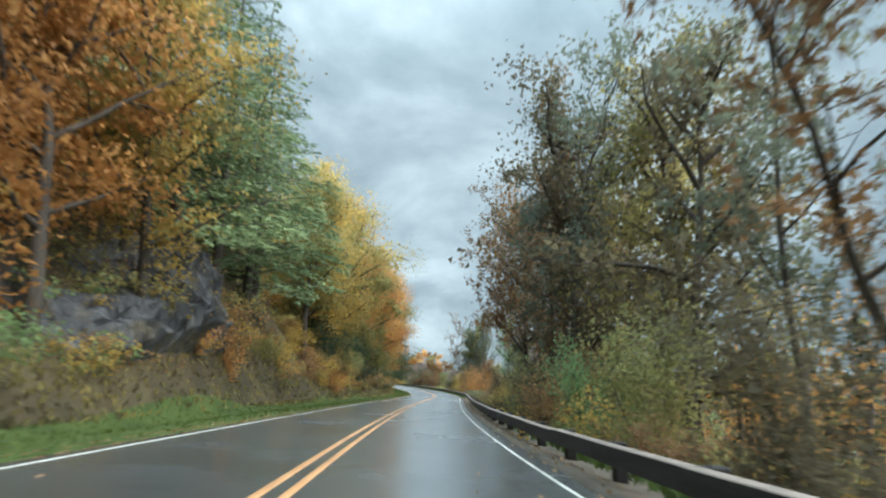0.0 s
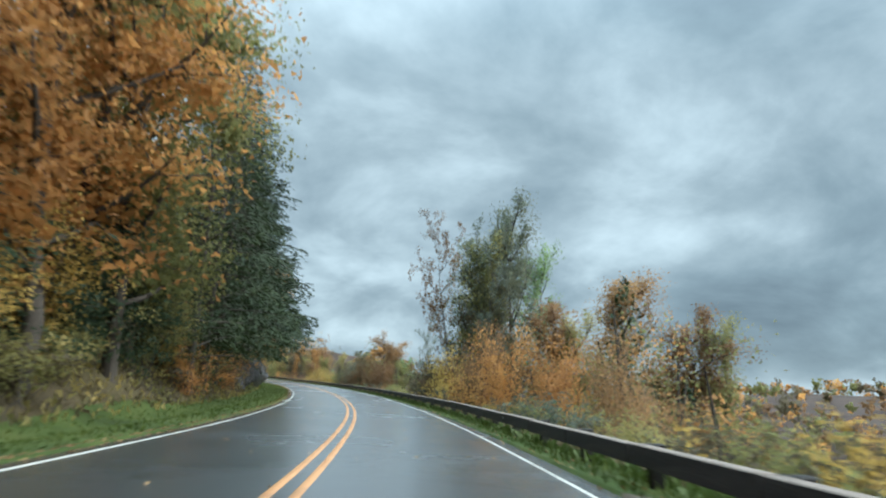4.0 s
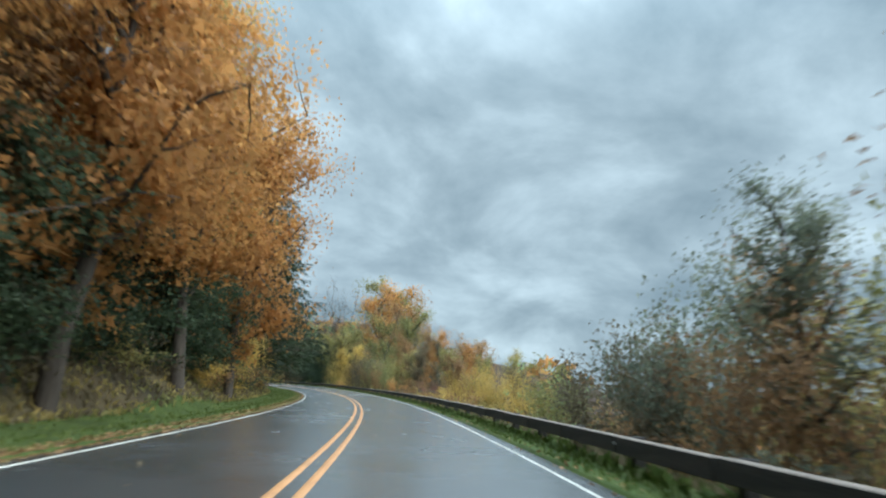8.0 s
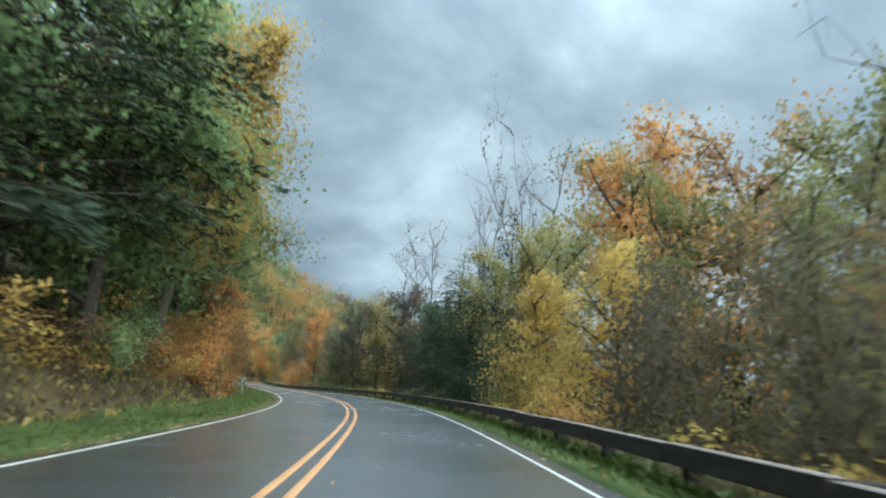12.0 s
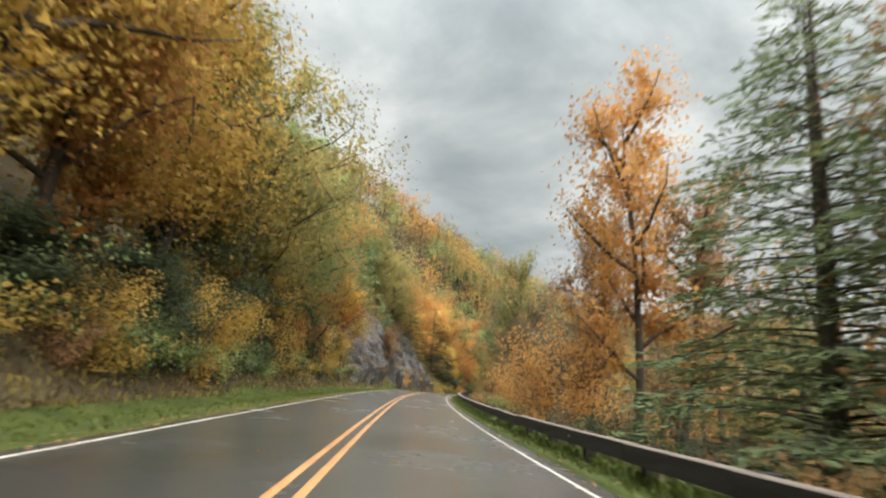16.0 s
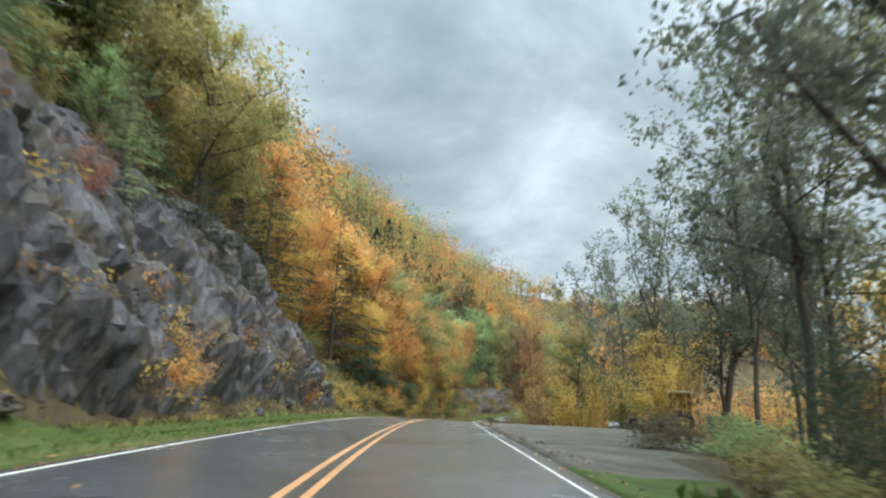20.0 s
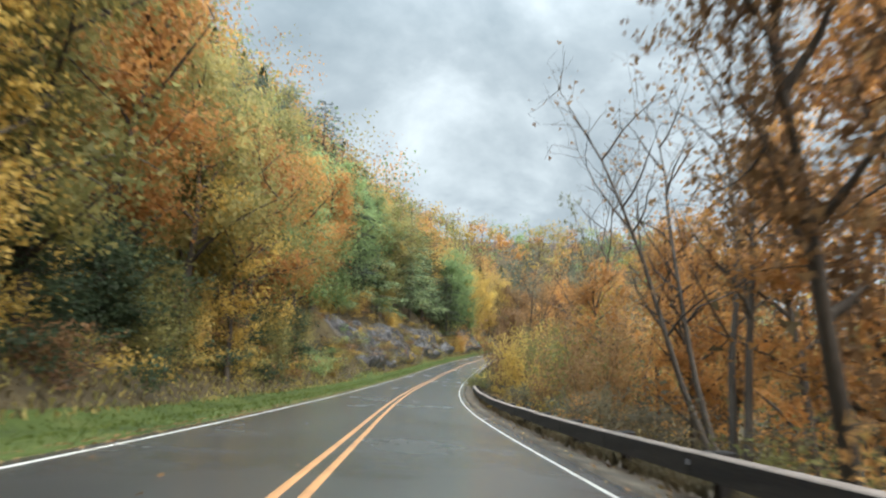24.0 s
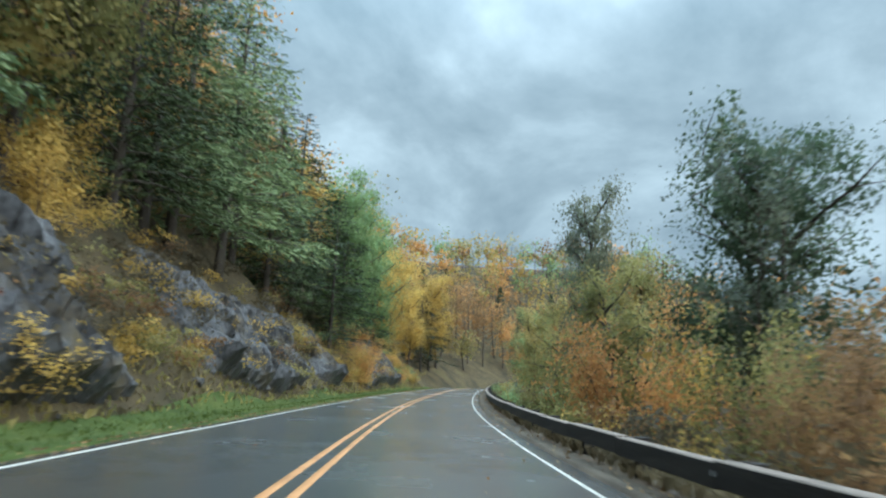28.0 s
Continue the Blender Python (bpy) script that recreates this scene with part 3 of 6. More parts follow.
# ---- kinds of plants: each returns the meshes of its parts, about as tall as given, its base at the origin ----
def broadleaf(seed, height, spread, bare, leaves, size, limbs=13, clump=0.85, core=1.6):
    """A broadleaved tree: trunk and limbs, and leaf places."""
    r = np.random.default_rng(seed)
    verts, faces, spots = [], [], []
    top = bent((0, 0, -0.4), (r.normal(0, 0.05), r.normal(0, 0.05), 1), height * 0.9, 7, 0.05, 0.07, r)
    r0 = height * 0.014 + 0.04
    tube(top, [r0 * (1 - 0.13 * i) for i in range(8)], 7, verts, faces)
    tips = []
    for k in range(limbs):
        f = bare + (0.97 - bare) * (k + r.random() * 0.8) / limbs
        i = f * 7
        a, b = int(min(i, 6)), min(int(i) + 1, 7)
        start = top[a] + (top[b] - top[a]) * (i - a)
        az = k * 2.4 + r.normal(0, 0.4)
        reach = spread * (0.55 + 0.45 * math.sin(math.pi * min(1, (f - bare) / (1 - bare) * 0.8 + 0.18))) * (0.75 + 0.4 * r.random())
        limb = bent(start, (math.cos(az), math.sin(az), 0.45 + 0.5 * f), reach, 4, 0.04, 0.16, r)
        tube(limb, [r0 * 0.42 * (1 - 0.2 * j) for j in range(5)], 5, verts, faces)
        tips += limb[2:]
        for _ in range(3):
            j = r.integers(1, 5)
            sub = bent(limb[j], r.normal(0, 1, 3) * (1, 1, 0.6) + (0, 0, 0.3), reach * (0.3 + 0.3 * r.random()), 3, 0.0, 0.2, r)
            tube(sub, [r0 * 0.15, r0 * 0.11, r0 * 0.07, r0 * 0.03], 3, verts, faces)
            tips += sub[1:]
    tips.append(top[-1])
    tips = np.array(tips)
    pick = tips[r.integers(0, len(tips), leaves)]
    inner = (np.arange(leaves) < leaves * 0.28)[:, None]
    c = pick + np.clip(r.normal(0, 1, (leaves, 3)), -1.45, 1.45) * (clump, clump, clump * 0.75) * np.where(inner, 0.6, 1.0)
    axis = np.array(top)[np.clip((c[:, 2] / height / 0.9 * 7).astype(int), 0, 7)]
    c = np.where(inner, c + (axis - c) * (0.28, 0.28, 0.0), c)
    sizes = size * (0.6 + 0.8 * r.random(leaves)) * np.where(inner[:, 0], core, 1.0)
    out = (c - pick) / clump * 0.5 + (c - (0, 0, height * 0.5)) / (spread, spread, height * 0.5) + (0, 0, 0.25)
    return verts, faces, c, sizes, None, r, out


def conifer(seed, height, spread, bare, whorls, sprays, size):
    """A hemlock or pine: straight trunk, uneven layers of drooping boughs with flat sprays of needles."""
    r = np.random.default_rng(seed)
    verts, faces, cs, ways, outs = [], [], [], [], []
    stem = [np.array((0, 0, -0.4 + (height + 0.4) * k / 6)) for k in range(7)]
    r0 = height * 0.013 + 0.05
    tube(stem, [r0 * (1 - 0.155 * k) for k in range(7)], 7, verts, faces)
    for k in range(whorls):
        f = bare + (1 - bare) * ((k + 0.7 * r.random()) / whorls)
        reach = spread * (1 - f) ** 0.7 * (0.45 + 0.75 * r.random() ** 0.8) + 0.3
        az = k * 2.4 + r.normal(0, 0.5)
        bough = bent((0, 0, f * height), (math.cos(az), math.sin(az), 0.22), reach, 4, -0.09, 0.07, r)
        tube(bough, [r0 * 0.25 * (1 - f * 0.6) * (1 - 0.2 * j) for j in range(5)], 3, verts, faces)
        b = np.array(bough)
        out_way, side = np.array((math.cos(az), math.sin(az), 0)), np.array((-math.sin(az), math.cos(az), 0))
        # branchlets to both sides of the bough, each a plume of needle sprays
        nb, ns = max(5, int(sprays * reach / spread)), max(4, int(0.9 * sprays * reach / spread))
        q = (0.10 + 0.90 * (np.arange(nb) + r.random(nb)) / nb) * 4
        i = np.minimum(q.astype(int), 3)
        root_p = b[i] + (b[i + 1] - b[i]) * (q - i)[:, None]
        sgn = np.where(np.arange(nb) % 2, 1.0, -1.0)
        length = reach * 0.40 * (0.25 + 0.75 * np.sin(np.pi * np.clip(q / 4, 0.1, 0.92))) * (0.7 + 0.5 * r.random(nb))
        way = out_way * 0.75 + (side[None] * (sgn * (0.45 + 0.5 * r.random(nb)))[:, None]) + np.column_stack([np.zeros(nb), np.zeros(nb), r.normal(-0.16, 0.16, nb)])
        along = np.sqrt(r.random((nb, ns)))
        p = root_p[:, None] + way[:, None] * (along * length[:, None])[..., None] - (along**2 * length[:, None] * 0.14)[..., None] * np.array((0, 0, 1.0))
        p = p + r.normal(0, 0.05, p.shape) * (1, 1, 0.8)
        w = way[:, None] + r.normal(0, 0.42, p.shape) * (1, 1, 0.6)
        cs.append(p.reshape(-1, 3))
        ways.append(w.reshape(-1, 3))
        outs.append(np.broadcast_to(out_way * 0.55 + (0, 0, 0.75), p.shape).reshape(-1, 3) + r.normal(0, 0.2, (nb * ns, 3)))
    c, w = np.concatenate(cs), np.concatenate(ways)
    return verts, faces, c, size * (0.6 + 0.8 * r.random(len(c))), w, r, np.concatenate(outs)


def thin_tree(seed, height, spread, leaves, size, stems=1):
    """A nearly bare tree: forking stems, many twigs, few leaves."""
    r = np.random.default_rng(seed)
    verts, faces, tips = [], [], []
    r0 = height * 0.0062 + 0.022
    for st in range(stems):
        lean = r.normal(0, 0.10 + 0.08 * (stems > 1), 2)
        stem = bent((0.15 * st, 0.1 * st, -0.4), (lean[0], lean[1], 1), height, 8, 0.03, 0.09, r)
        tube(stem, [r0 * (1 - 0.115 * i) for i in range(9)], 6, verts, faces)
        for k in range(11):
            j = 2 + k * 6 // 11
            az = k * 2.4 + r.normal(0, 0.5)
            limb = bent(stem[j] + (stem[j + 1] - stem[j]) * r.random(), (math.cos(az), math.sin(az), 0.9), spread * (0.5 + 0.6 * r.random()) * (1.1 - 0.06 * j), 5, 0.06, 0.17, r)
            tube(limb, [r0 * 0.36 * (1 - 0.17 * i) for i in range(6)], 4, verts, faces)
            for _ in range(4):
                i = r.integers(1, 6)
                twig = bent(limb[i], r.normal(0, 0.8, 3) + (0, 0, 0.7), spread * (0.2 + 0.3 * r.random()), 3, 0.05, 0.2, r)
                tube(twig, [r0 * 0.13, r0 * 0.10, r0 * 0.07, r0 * 0.04], 3, verts, faces)
                tips += twig[1:]
                for _ in range(2):
                    tw = bent(twig[r.integers(1, 4)], r.normal(0, 0.8, 3) + (0, 0, 0.6), spread * 0.18, 2, 0.05, 0.2, r)
                    tube(tw, [r0 * 0.07, r0 * 0.05, r0 * 0.03], 3, verts, faces)
                    tips.append(tw[-1])
    tips = np.array(tips)
    c = tips[r.integers(0, len(tips), leaves)] + r.normal(0, 0.16, (leaves, 3))
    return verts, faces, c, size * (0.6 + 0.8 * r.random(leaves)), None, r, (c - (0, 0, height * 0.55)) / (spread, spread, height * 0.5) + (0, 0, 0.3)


def bush(seed, height, spread, leaves, size, stems=9):
    r = np.random.default_rng(seed)
    verts, faces, tips = [], [], []
    for k in range(stems):
        az = k * 2.4 + r.normal(0, 0.4)
        lean = 0.25 + 0.7 * r.random()
        path = bent((r.normal(0, 0.12 * spread), r.normal(0, 0.12 * spread), -0.25), (math.cos(az) * lean, math.sin(az) * lean, 1.0),
                    height * (0.75 + 0.4 * r.random()), 4, -0.03, 0.14, r)
        tube(path, [0.03, 0.024, 0.018, 0.012, 0.006], 3, verts, faces)
        tips += path[2:] + path[3:]
        for _ in range(3):
            sub = bent(path[r.integers(1, 4)], r.normal(0, 1, 3) + (0, 0, 0.5), spread * 0.45, 2, 0, 0.2, r)
            tube(sub, [0.014, 0.01, 0.005], 3, verts, faces)
            tips += sub[1:]
    tips = np.array(tips)
    c = tips[r.integers(0, len(tips), leaves)] + np.clip(r.normal(0, 1, (leaves, 3)), -1.5, 1.5) * (0.11 * spread, 0.11 * spread, 0.08 * height)
    c[:, 2] = np.maximum(c[:, 2], 0.02)
    inner = np.arange(leaves) < leaves * 0.25
    c[inner] = c[inner] * (0.75, 0.75, 0.85)
    return verts, faces, c, size * (0.6 + 0.8 * r.random(leaves)) * np.where(inner, 1.35, 1.0), None, r, c / (spread, spread, height) + (0, 0, 0.1)


def weeds(seed, height, stalks):
    """A stand of tall dry stalks with tufts at their tips."""
    r = np.random.default_rng(seed)
    verts, faces, cs = [], [], []
    for _ in range(stalks):
        path = bent((r.normal(0, 0.5), r.normal(0, 0.5), -0.1), (r.normal(0, 0.15), r.normal(0, 0.15), 1), height * (0.6 + 0.5 * r.random()), 3, 0, 0.06, r)
        tube(path, [0.012, 0.010, 0.007, 0.004], 3, verts, faces)
        for _ in range(12):
            cs.append(path[-1] + r.normal(0, 0.10, 3) - (0, 0, 0.1))
        for _ in range(8):
            cs.append(path[r.integers(1, 3)] + r.normal(0, 0.12, 3))
    c = np.array(cs)
    return verts, faces, c, 0.11 * (0.6 + 0.8 * r.random(len(c))), None, r, r.normal(0, 0.5, c.shape) + (0, 0, 0.8)


STOCK = {}


def stock(kind, build, args, mat, bark, woody, leafy, label, category):
    """Registers a kind of plant; its meshes are made at the first use."""
    STOCK[kind] = [build, args, mat, bark, woody, leafy, label, category, None]


def plant(kind, s, d, scale=1.0, turn=None, wide=None, lean=0.0, sink=0.15, label="", group="", top=None):
    """Sets a plant of that kind on the ground at (s, d)."""
    k = STOCK[kind]
    x, y, z = spot(s, d, sink)
    w = wide or scale
    if top is not None:
        # top: how high it reaches above the road
        scale = (top + float(on_line(LINE_Z, s)) - z) / k[1][1]
        w = wide or 0.5 * scale + 0.5 * top / k[1][1]
    if k[0] is bush:
        w = min(w, 0.95)
    turn = (s * 12.9898 + d * 78.233) % 6.2832 if turn is None else turn
    m = Matrix.Translation((x, y, z)) @ Matrix.Rotation(turn, 4, "Z") @ Matrix.Rotation(lean, 4, "X") @ Matrix.Diagonal((w, w, scale, 1))
    if k[8] is None:
        verts, faces, c, sizes, ways, r, out = k[0](*k[1])
        # stretch to the height that the kind is listed with
        fit_z = k[1][1] / float(np.percentile(c[:, 2], 98 if k[0] is bush else 99.5))
        c = c * (1, 1, fit_z)
        verts = [(p[0], p[1], p[2] * fit_z) for p in verts]
        root = new(k[7].replace(" ", "_") if k[7] != "tree" else "tree")
        part_mesh(k[4], mesh_from(k[4], [tuple(p) for p in verts], faces, k[3], None, True), root)
        narrow = 0.19 if k[0] is conifer else 0.75
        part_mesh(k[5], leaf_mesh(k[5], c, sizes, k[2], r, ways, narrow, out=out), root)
        tagged(root, k[6], k[7])
        root.matrix_basis = m
        k[8] = root
        ob = root
    else:
        ob = copy_thing(k[8], m)
        ob.matrix_basis = m
    return tagged(ob, label, group=group)


# trees on the valley side and single ones have small leaves, those up the slope larger sprays
TREE_WORDS = {
    "orange": "orange autumn tree with dense foliage", "yellow": "golden yellow autumn tree with loose foliage",
    "olive": "olive and yellow-green tree turning colour", "green": "green broadleaved tree still in full leaf",
    "rust": "rust-brown autumn tree with ragged crown", "red": "small dull red autumn tree", "grey": "grey-green thin-leaved tree",
    "dark": "dark evergreen tree", "brown": "brown half-bare tree",
}
for tone, words in TREE_WORDS.items():
    for v_ in range(2):
        stock(f"{tone}{v_}", broadleaf, (11 + v_ * 7 + len(tone), 14, 4.6 - 0.7 * v_, 0.2 + 0.08 * v_, 7500, 0.165, 13, 0.62), LEAF[tone], BARK, "trunk", "crown", words + " on the roadside", "tree")
        stock(f"hill_{tone}{v_}", broadleaf, (31 + v_ * 7 + len(tone), 14.5, 4.9 - 0.6 * v_, (0.05 if tone in ("green", "dark", "grey") else 0.18) + 0.05 * v_, 13500, 0.15, 14, 0.76, 1.9), LEAF[tone], BARK, "trunk", "crown", words + " on the hill side", "tree")
    stock(f"far_{tone}", broadleaf, (41 + len(tone), 15, 4.6, 0.1, 4200, 0.32, 10, 0.9, 1.8), LEAF[tone], BARK, "trunk", "crown", words + " up the slope", "tree")
for v_ in range(2):
    stock(f"laurel{v_}", broadleaf, (57 + v_ * 3, 14, 6.0, 0.04, 5200, 0.34, 11, 1.1, 1.5), LEAF["dark"], BARK, "woody_base", "foliage", "dark glossy evergreen shrub under the trees", "evergreen shrub")
for v_ in range(3):
    stock(f"hemlock{v_}", conifer, (60 + v_, 18, 6.2, 0.08 + 0.02 * v_, 104, 24, 0.30), LEAF["needle"], BARK, "trunk", "crown", "tall dark green hemlock with drooping boughs", "conifer tree")
    stock(f"pine{v_}", conifer, (64 + v_, 18, 5.6, 0.04 + 0.03 * v_, 92, 23, 0.32), LEAF["pine"], BARK, "trunk", "crown", "mid-green pine with soft layered boughs", "conifer tree")
stock("far_pine", conifer, (71, 16, 4.6, 0.05, 56, 12, 0.5), LEAF["pine"], BARK, "trunk", "crown", "mid-green conifer up the wooded slope", "conifer tree")
stock("far_hemlock", conifer, (70, 16, 4.6, 0.05, 56, 12, 0.5), LEAF["needle"], BARK, "trunk", "crown", "dark green conifer up the wooded slope", "conifer tree")
for v_ in range(2):
    stock(f"bare{v_}", thin_tree, (80 + v_, 15, 4.2, 70, 0.12), LEAF["rust"], BARK, "trunk", "crown", "nearly bare tree with fine twigs", "tree")
    stock(f"twin{v_}", thin_tree, (84 + v_, 14, 3.6, 260, 0.17, 2), LEAF["rust"], BARK, "trunk", "crown", "bare dark tree with two forking stems", "tree")
    stock(f"sparse{v_}", thin_tree, (88 + v_, 15, 4.4, 3400, 0.165), LEAF["grey"], BARK, "trunk", "crown", "slender tree with sparse grey-green leaves", "tree")
    stock(f"sparse_rust{v_}", thin_tree, (92 + v_, 15, 4.6, 4200, 0.17), LEAF["rust"], BARK, "trunk", "crown", "tall tree with sparse rust-brown leaves", "tree")
BUSH_WORDS = {"orange": "orange autumn shrub", "yellow": "golden yellow shrub", "olive": "olive green shrub", "green": "bright green leafy shrub",
              "dark": "dark glossy evergreen shrub", "rust": "rust-brown leafy shrub", "brown": "dry brown brush", "grey": "pale grey-green brush", "red": "dull red shrub"}
for tone, words in BUSH_WORDS.items():
    stock(f"bush_{tone}", bush, (120 + len(tone), 2.0, 1.7, 1700, 0.10, 7), LEAF[tone], BARK, "woody_base", "foliage", words + " on the bank", "shrub")
    stock(f"thicket_{tone}", bush, (140 + len(tone), 4.5, 3.4, 5200, 0.125, 9), LEAF[tone], BARK, "woody_base", "foliage", "tall " + words + " beside the road", "shrub")
stock("weeds", weeds, (160, 1.8, 14), LEAF["grey"], PALE_BARK, "woody_base", "foliage", "stand of tall dry weeds behind the guard rail", "weeds")
stock("weeds_gold", weeds, (161, 1.6, 18), LEAF["yellow"], PALE_BARK, "woody_base", "foliage", "stand of golden weeds behind the guard rail", "weeds")
stock("tall_weeds", weeds, (162, 3.0, 9), LEAF["green"], PALE_BARK, "woody_base", "foliage", "tall weeds with flat tufts against the sky", "weeds")


# ---- rock outcrops along the left bank ----
def rock_face(s0, s1, a0, a1, proud, seed, label):
    """A craggy face lying on the bank from s0 to s1, from a0 to a1 metres left of the road's middle."""
    ns, na = int((s1 - s0) / 0.14), int((a1 - a0) / 0.19)
    ss, aa = np.meshgrid(np.linspace(s0, s1, ns), np.linspace(a0, a1, na), indexing="ij")
    ss, aa = ss.ravel(), aa.ravel()
    x, y = plan(ss, -aa)
    z = ground(ss, -aa)
    zr = z - on_line(LINE_Z, ss)
    u, w = (ss - s0) / (s1 - s0), (aa - a0) / (a1 - a0)
    rag = 0.5 + 0.5 * lumps(ss, zr, 4.0, seed)
    rim = np.clip(np.minimum(np.minimum(u, 1 - u) * (s1 - s0) / (2.0 + 3.0 * rag), np.minimum(w * 8, (1 - w) * (2.0 + 2.5 * rag))), 0, 1)
    h = on_line(LINE_H, ss)
    # slanting beds: steps along one direction, cracks along another
    bed = zr * 0.8 + ss * 0.45
    push = np.empty(len(z))
    fine = 2.0 if proud < 0.45 else 1.35
    for i in range(len(z)):
        # slabs: each cell of a slanting lattice stands out by its own amount and leans its own way
        p = Vector((ss[i] * 0.62 + zr[i] * 0.36, seed * 5.0, zr[i] * 0.17 - ss[i] * 0.08)) * fine
        q = Vector((p.x * 2.6, p.y, p.z * 1.9))
        total = 0.0
        for v3, size in ((p, 1.0), (q, 0.45)):
            near_d, near_p = noise.voronoi(v3)
            own = noise.cell_vector(near_p[0] * 37.0)
            gap = v3 - near_p[0]
            total += size * (1.0 * own.x + 1.7 * gap.x * (own.y - 0.25) + 0.7 * gap.z * (own.z - 0.7) - 0.5 * max(0.0, 0.10 - (near_d[1] - near_d[0])) / 0.10)
        fibre = noise.fractal(Vector((p.x * 3.4, p.y, p.z * 1.6)), 0.8, 2.1, 3)
        push[i] = total + 0.34 * fibre + 0.07 * noise.fractal(p * 7.0, 0.8, 2.1, 2)
    push = 0.6 + push / fine ** 0.6
    patch = np.clip(1.15 + 1.5 * lumps(ss, zr * 1.5, 5.5, seed), 0.0, 1) if proud < 0.45 else 1.0
    off = (proud - 0.6 + push * 1.25) * rim * patch - 0.7 * (1 - rim * patch)
    x, y, z = x + off * 0.8 * np.cos(h), y + off * 0.8 * np.sin(h), z + off * 0.35
    verts = np.column_stack([x, y, z])
    root = new("rock_outcrop")
    # one piece for each ledge along the face
    pieces = max(2, round((s1 - s0) / 7.5))
    cuts = np.linspace(0, ns - 1, pieces + 1).astype(int)
    for i0, i1 in zip(cuts[:-1], cuts[1:]):
        faces = [(i * na + j, i * na + j + 1, (i + 1) * na + j + 1, (i + 1) * na + j) for i in range(i1 - i0) for j in range(na - 1)]
        part_mesh("rock_ledge", mesh_from("rock_ledge", verts[i0 * na:(i1 + 1) * na].tolist(), faces, ROCK), root)
    ob = root
    return tagged(ob, label, "rock", group="rock outcrops on the bank")


rock_face(13.5, 32, 7.5, 12.6, 0.35, 1.0, "dark wet rock outcrop among shrubs beside the road")
rock_face(126.5, 162.6, 6.6, 9.6, 0.3, 2.0, "low dark rock ledge under hemlocks")
rock_face(386, 443.4, 6.7, 17.0, 0.6, 3.0, "tall grey wet rock cliff rising from the grass verge")
rock_face(531.6, 566, 6.9, 12.2, 0.4, 4.0, "slanting grey rock outcrop on a grassy bank")
rock_face(568, 596, 6.9, 12.0, 0.35, 5.0, "grey slabby rock outcrop below conifers")
rock_face(602, 626, 6.8, 12.0, 0.4, 6.0, "grey rock outcrop at the bend")


# ---- timber guard rail with its posts ----
def box_mesh(name, sx, sy, sz, bevel, mats, top=None):
    bm = bmesh.new()
    bmesh.ops.create_cube(bm, size=1.0)
    bmesh.ops.scale(bm, vec=(sx, sy, sz), verts=bm.verts)
    if bevel:
        bmesh.ops.bevel(bm, geom=bm.edges[:], offset=bevel, segments=1, affect="EDGES")
    me = bpy.data.meshes.new(name)
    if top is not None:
        # faces that point up take the second material
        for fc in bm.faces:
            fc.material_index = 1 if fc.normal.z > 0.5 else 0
    bm.to_mesh(me)
    bm.free()
    for m in mats:
        me.materials.append(m)
    return me


STEP = 3.05
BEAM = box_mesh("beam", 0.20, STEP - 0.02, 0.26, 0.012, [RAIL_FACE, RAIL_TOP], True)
POST = box_mesh("post", 0.20, 0.19, 1.15, 0.015, [RAIL_FACE])
BLOCK = box_mesh("spacer_block", 0.10, 0.20, 0.24, 0.01, [RAIL_FACE])
PLATE = box_mesh("reflector", 0.012, 0.035, 0.05, 0.0, [STEEL])


def rail_d(s):
    return float(np.interp(s, [0, 60, 85, 110, 270, 300, 390, 455, 640], [4.15, 4.15, 4.3, 4.7, 4.7, 4.45, 4.4, 4.35, 4.3]))


def guard_rail(s_from, s_to, label):
    n = int((s_to - s_from) / STEP)
    x, y, z = road_point(s_from, rail_d(s_from))
    root = tagged(new("guard_rail"), label, "guard rail", group="guard rails")
    root.location = (x, y, z)
    for k in range(n + 1):
        sm = s_from + k * STEP
        d = rail_d(sm)
        p0, p1 = np.array(road_point(sm, d, 0.0)), np.array(road_point(sm + STEP, rail_d(sm + STEP), 0.0))
        a = math.atan2(p1[1] - p0[1], p1[0] - p0[0]) - math.pi / 2
        tilt = math.asin((p1[2] - p0[2]) / STEP)
        inv = Matrix.Translation((-x, -y, -z))
        wob = rng.normal(0, 0.008)
        if k < n:
            c = (p0 + p1) / 2
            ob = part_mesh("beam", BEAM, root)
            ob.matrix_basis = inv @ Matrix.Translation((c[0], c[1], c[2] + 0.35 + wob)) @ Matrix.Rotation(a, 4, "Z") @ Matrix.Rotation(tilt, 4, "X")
        h = a
        for nm, me, off, up in (("spacer_block", BLOCK, 0.15, 0.35), ("post", POST, 0.30, -0.10)):
            ob = part_mesh(nm, me, root)
            ob.matrix_basis = inv @ Matrix.Translation((p0[0] + off * math.cos(h), p0[1] + off * math.sin(h), p0[2] + up)) @ Matrix.Rotation(a, 4, "Z") @ Matrix.Rotation(rng.normal(0, 0.015), 4, "Y")
        if k % 6 == 3:
            ob = part_mesh("reflector", PLATE, root, "small pale steel reflector")
            ob.matrix_basis = inv @ Matrix.Translation((p0[0] - 0.107 * math.cos(h), p0[1] - 0.107 * math.sin(h), p0[2] + 0.36)) @ Matrix.Rotation(a, 4, "Z")
    return root


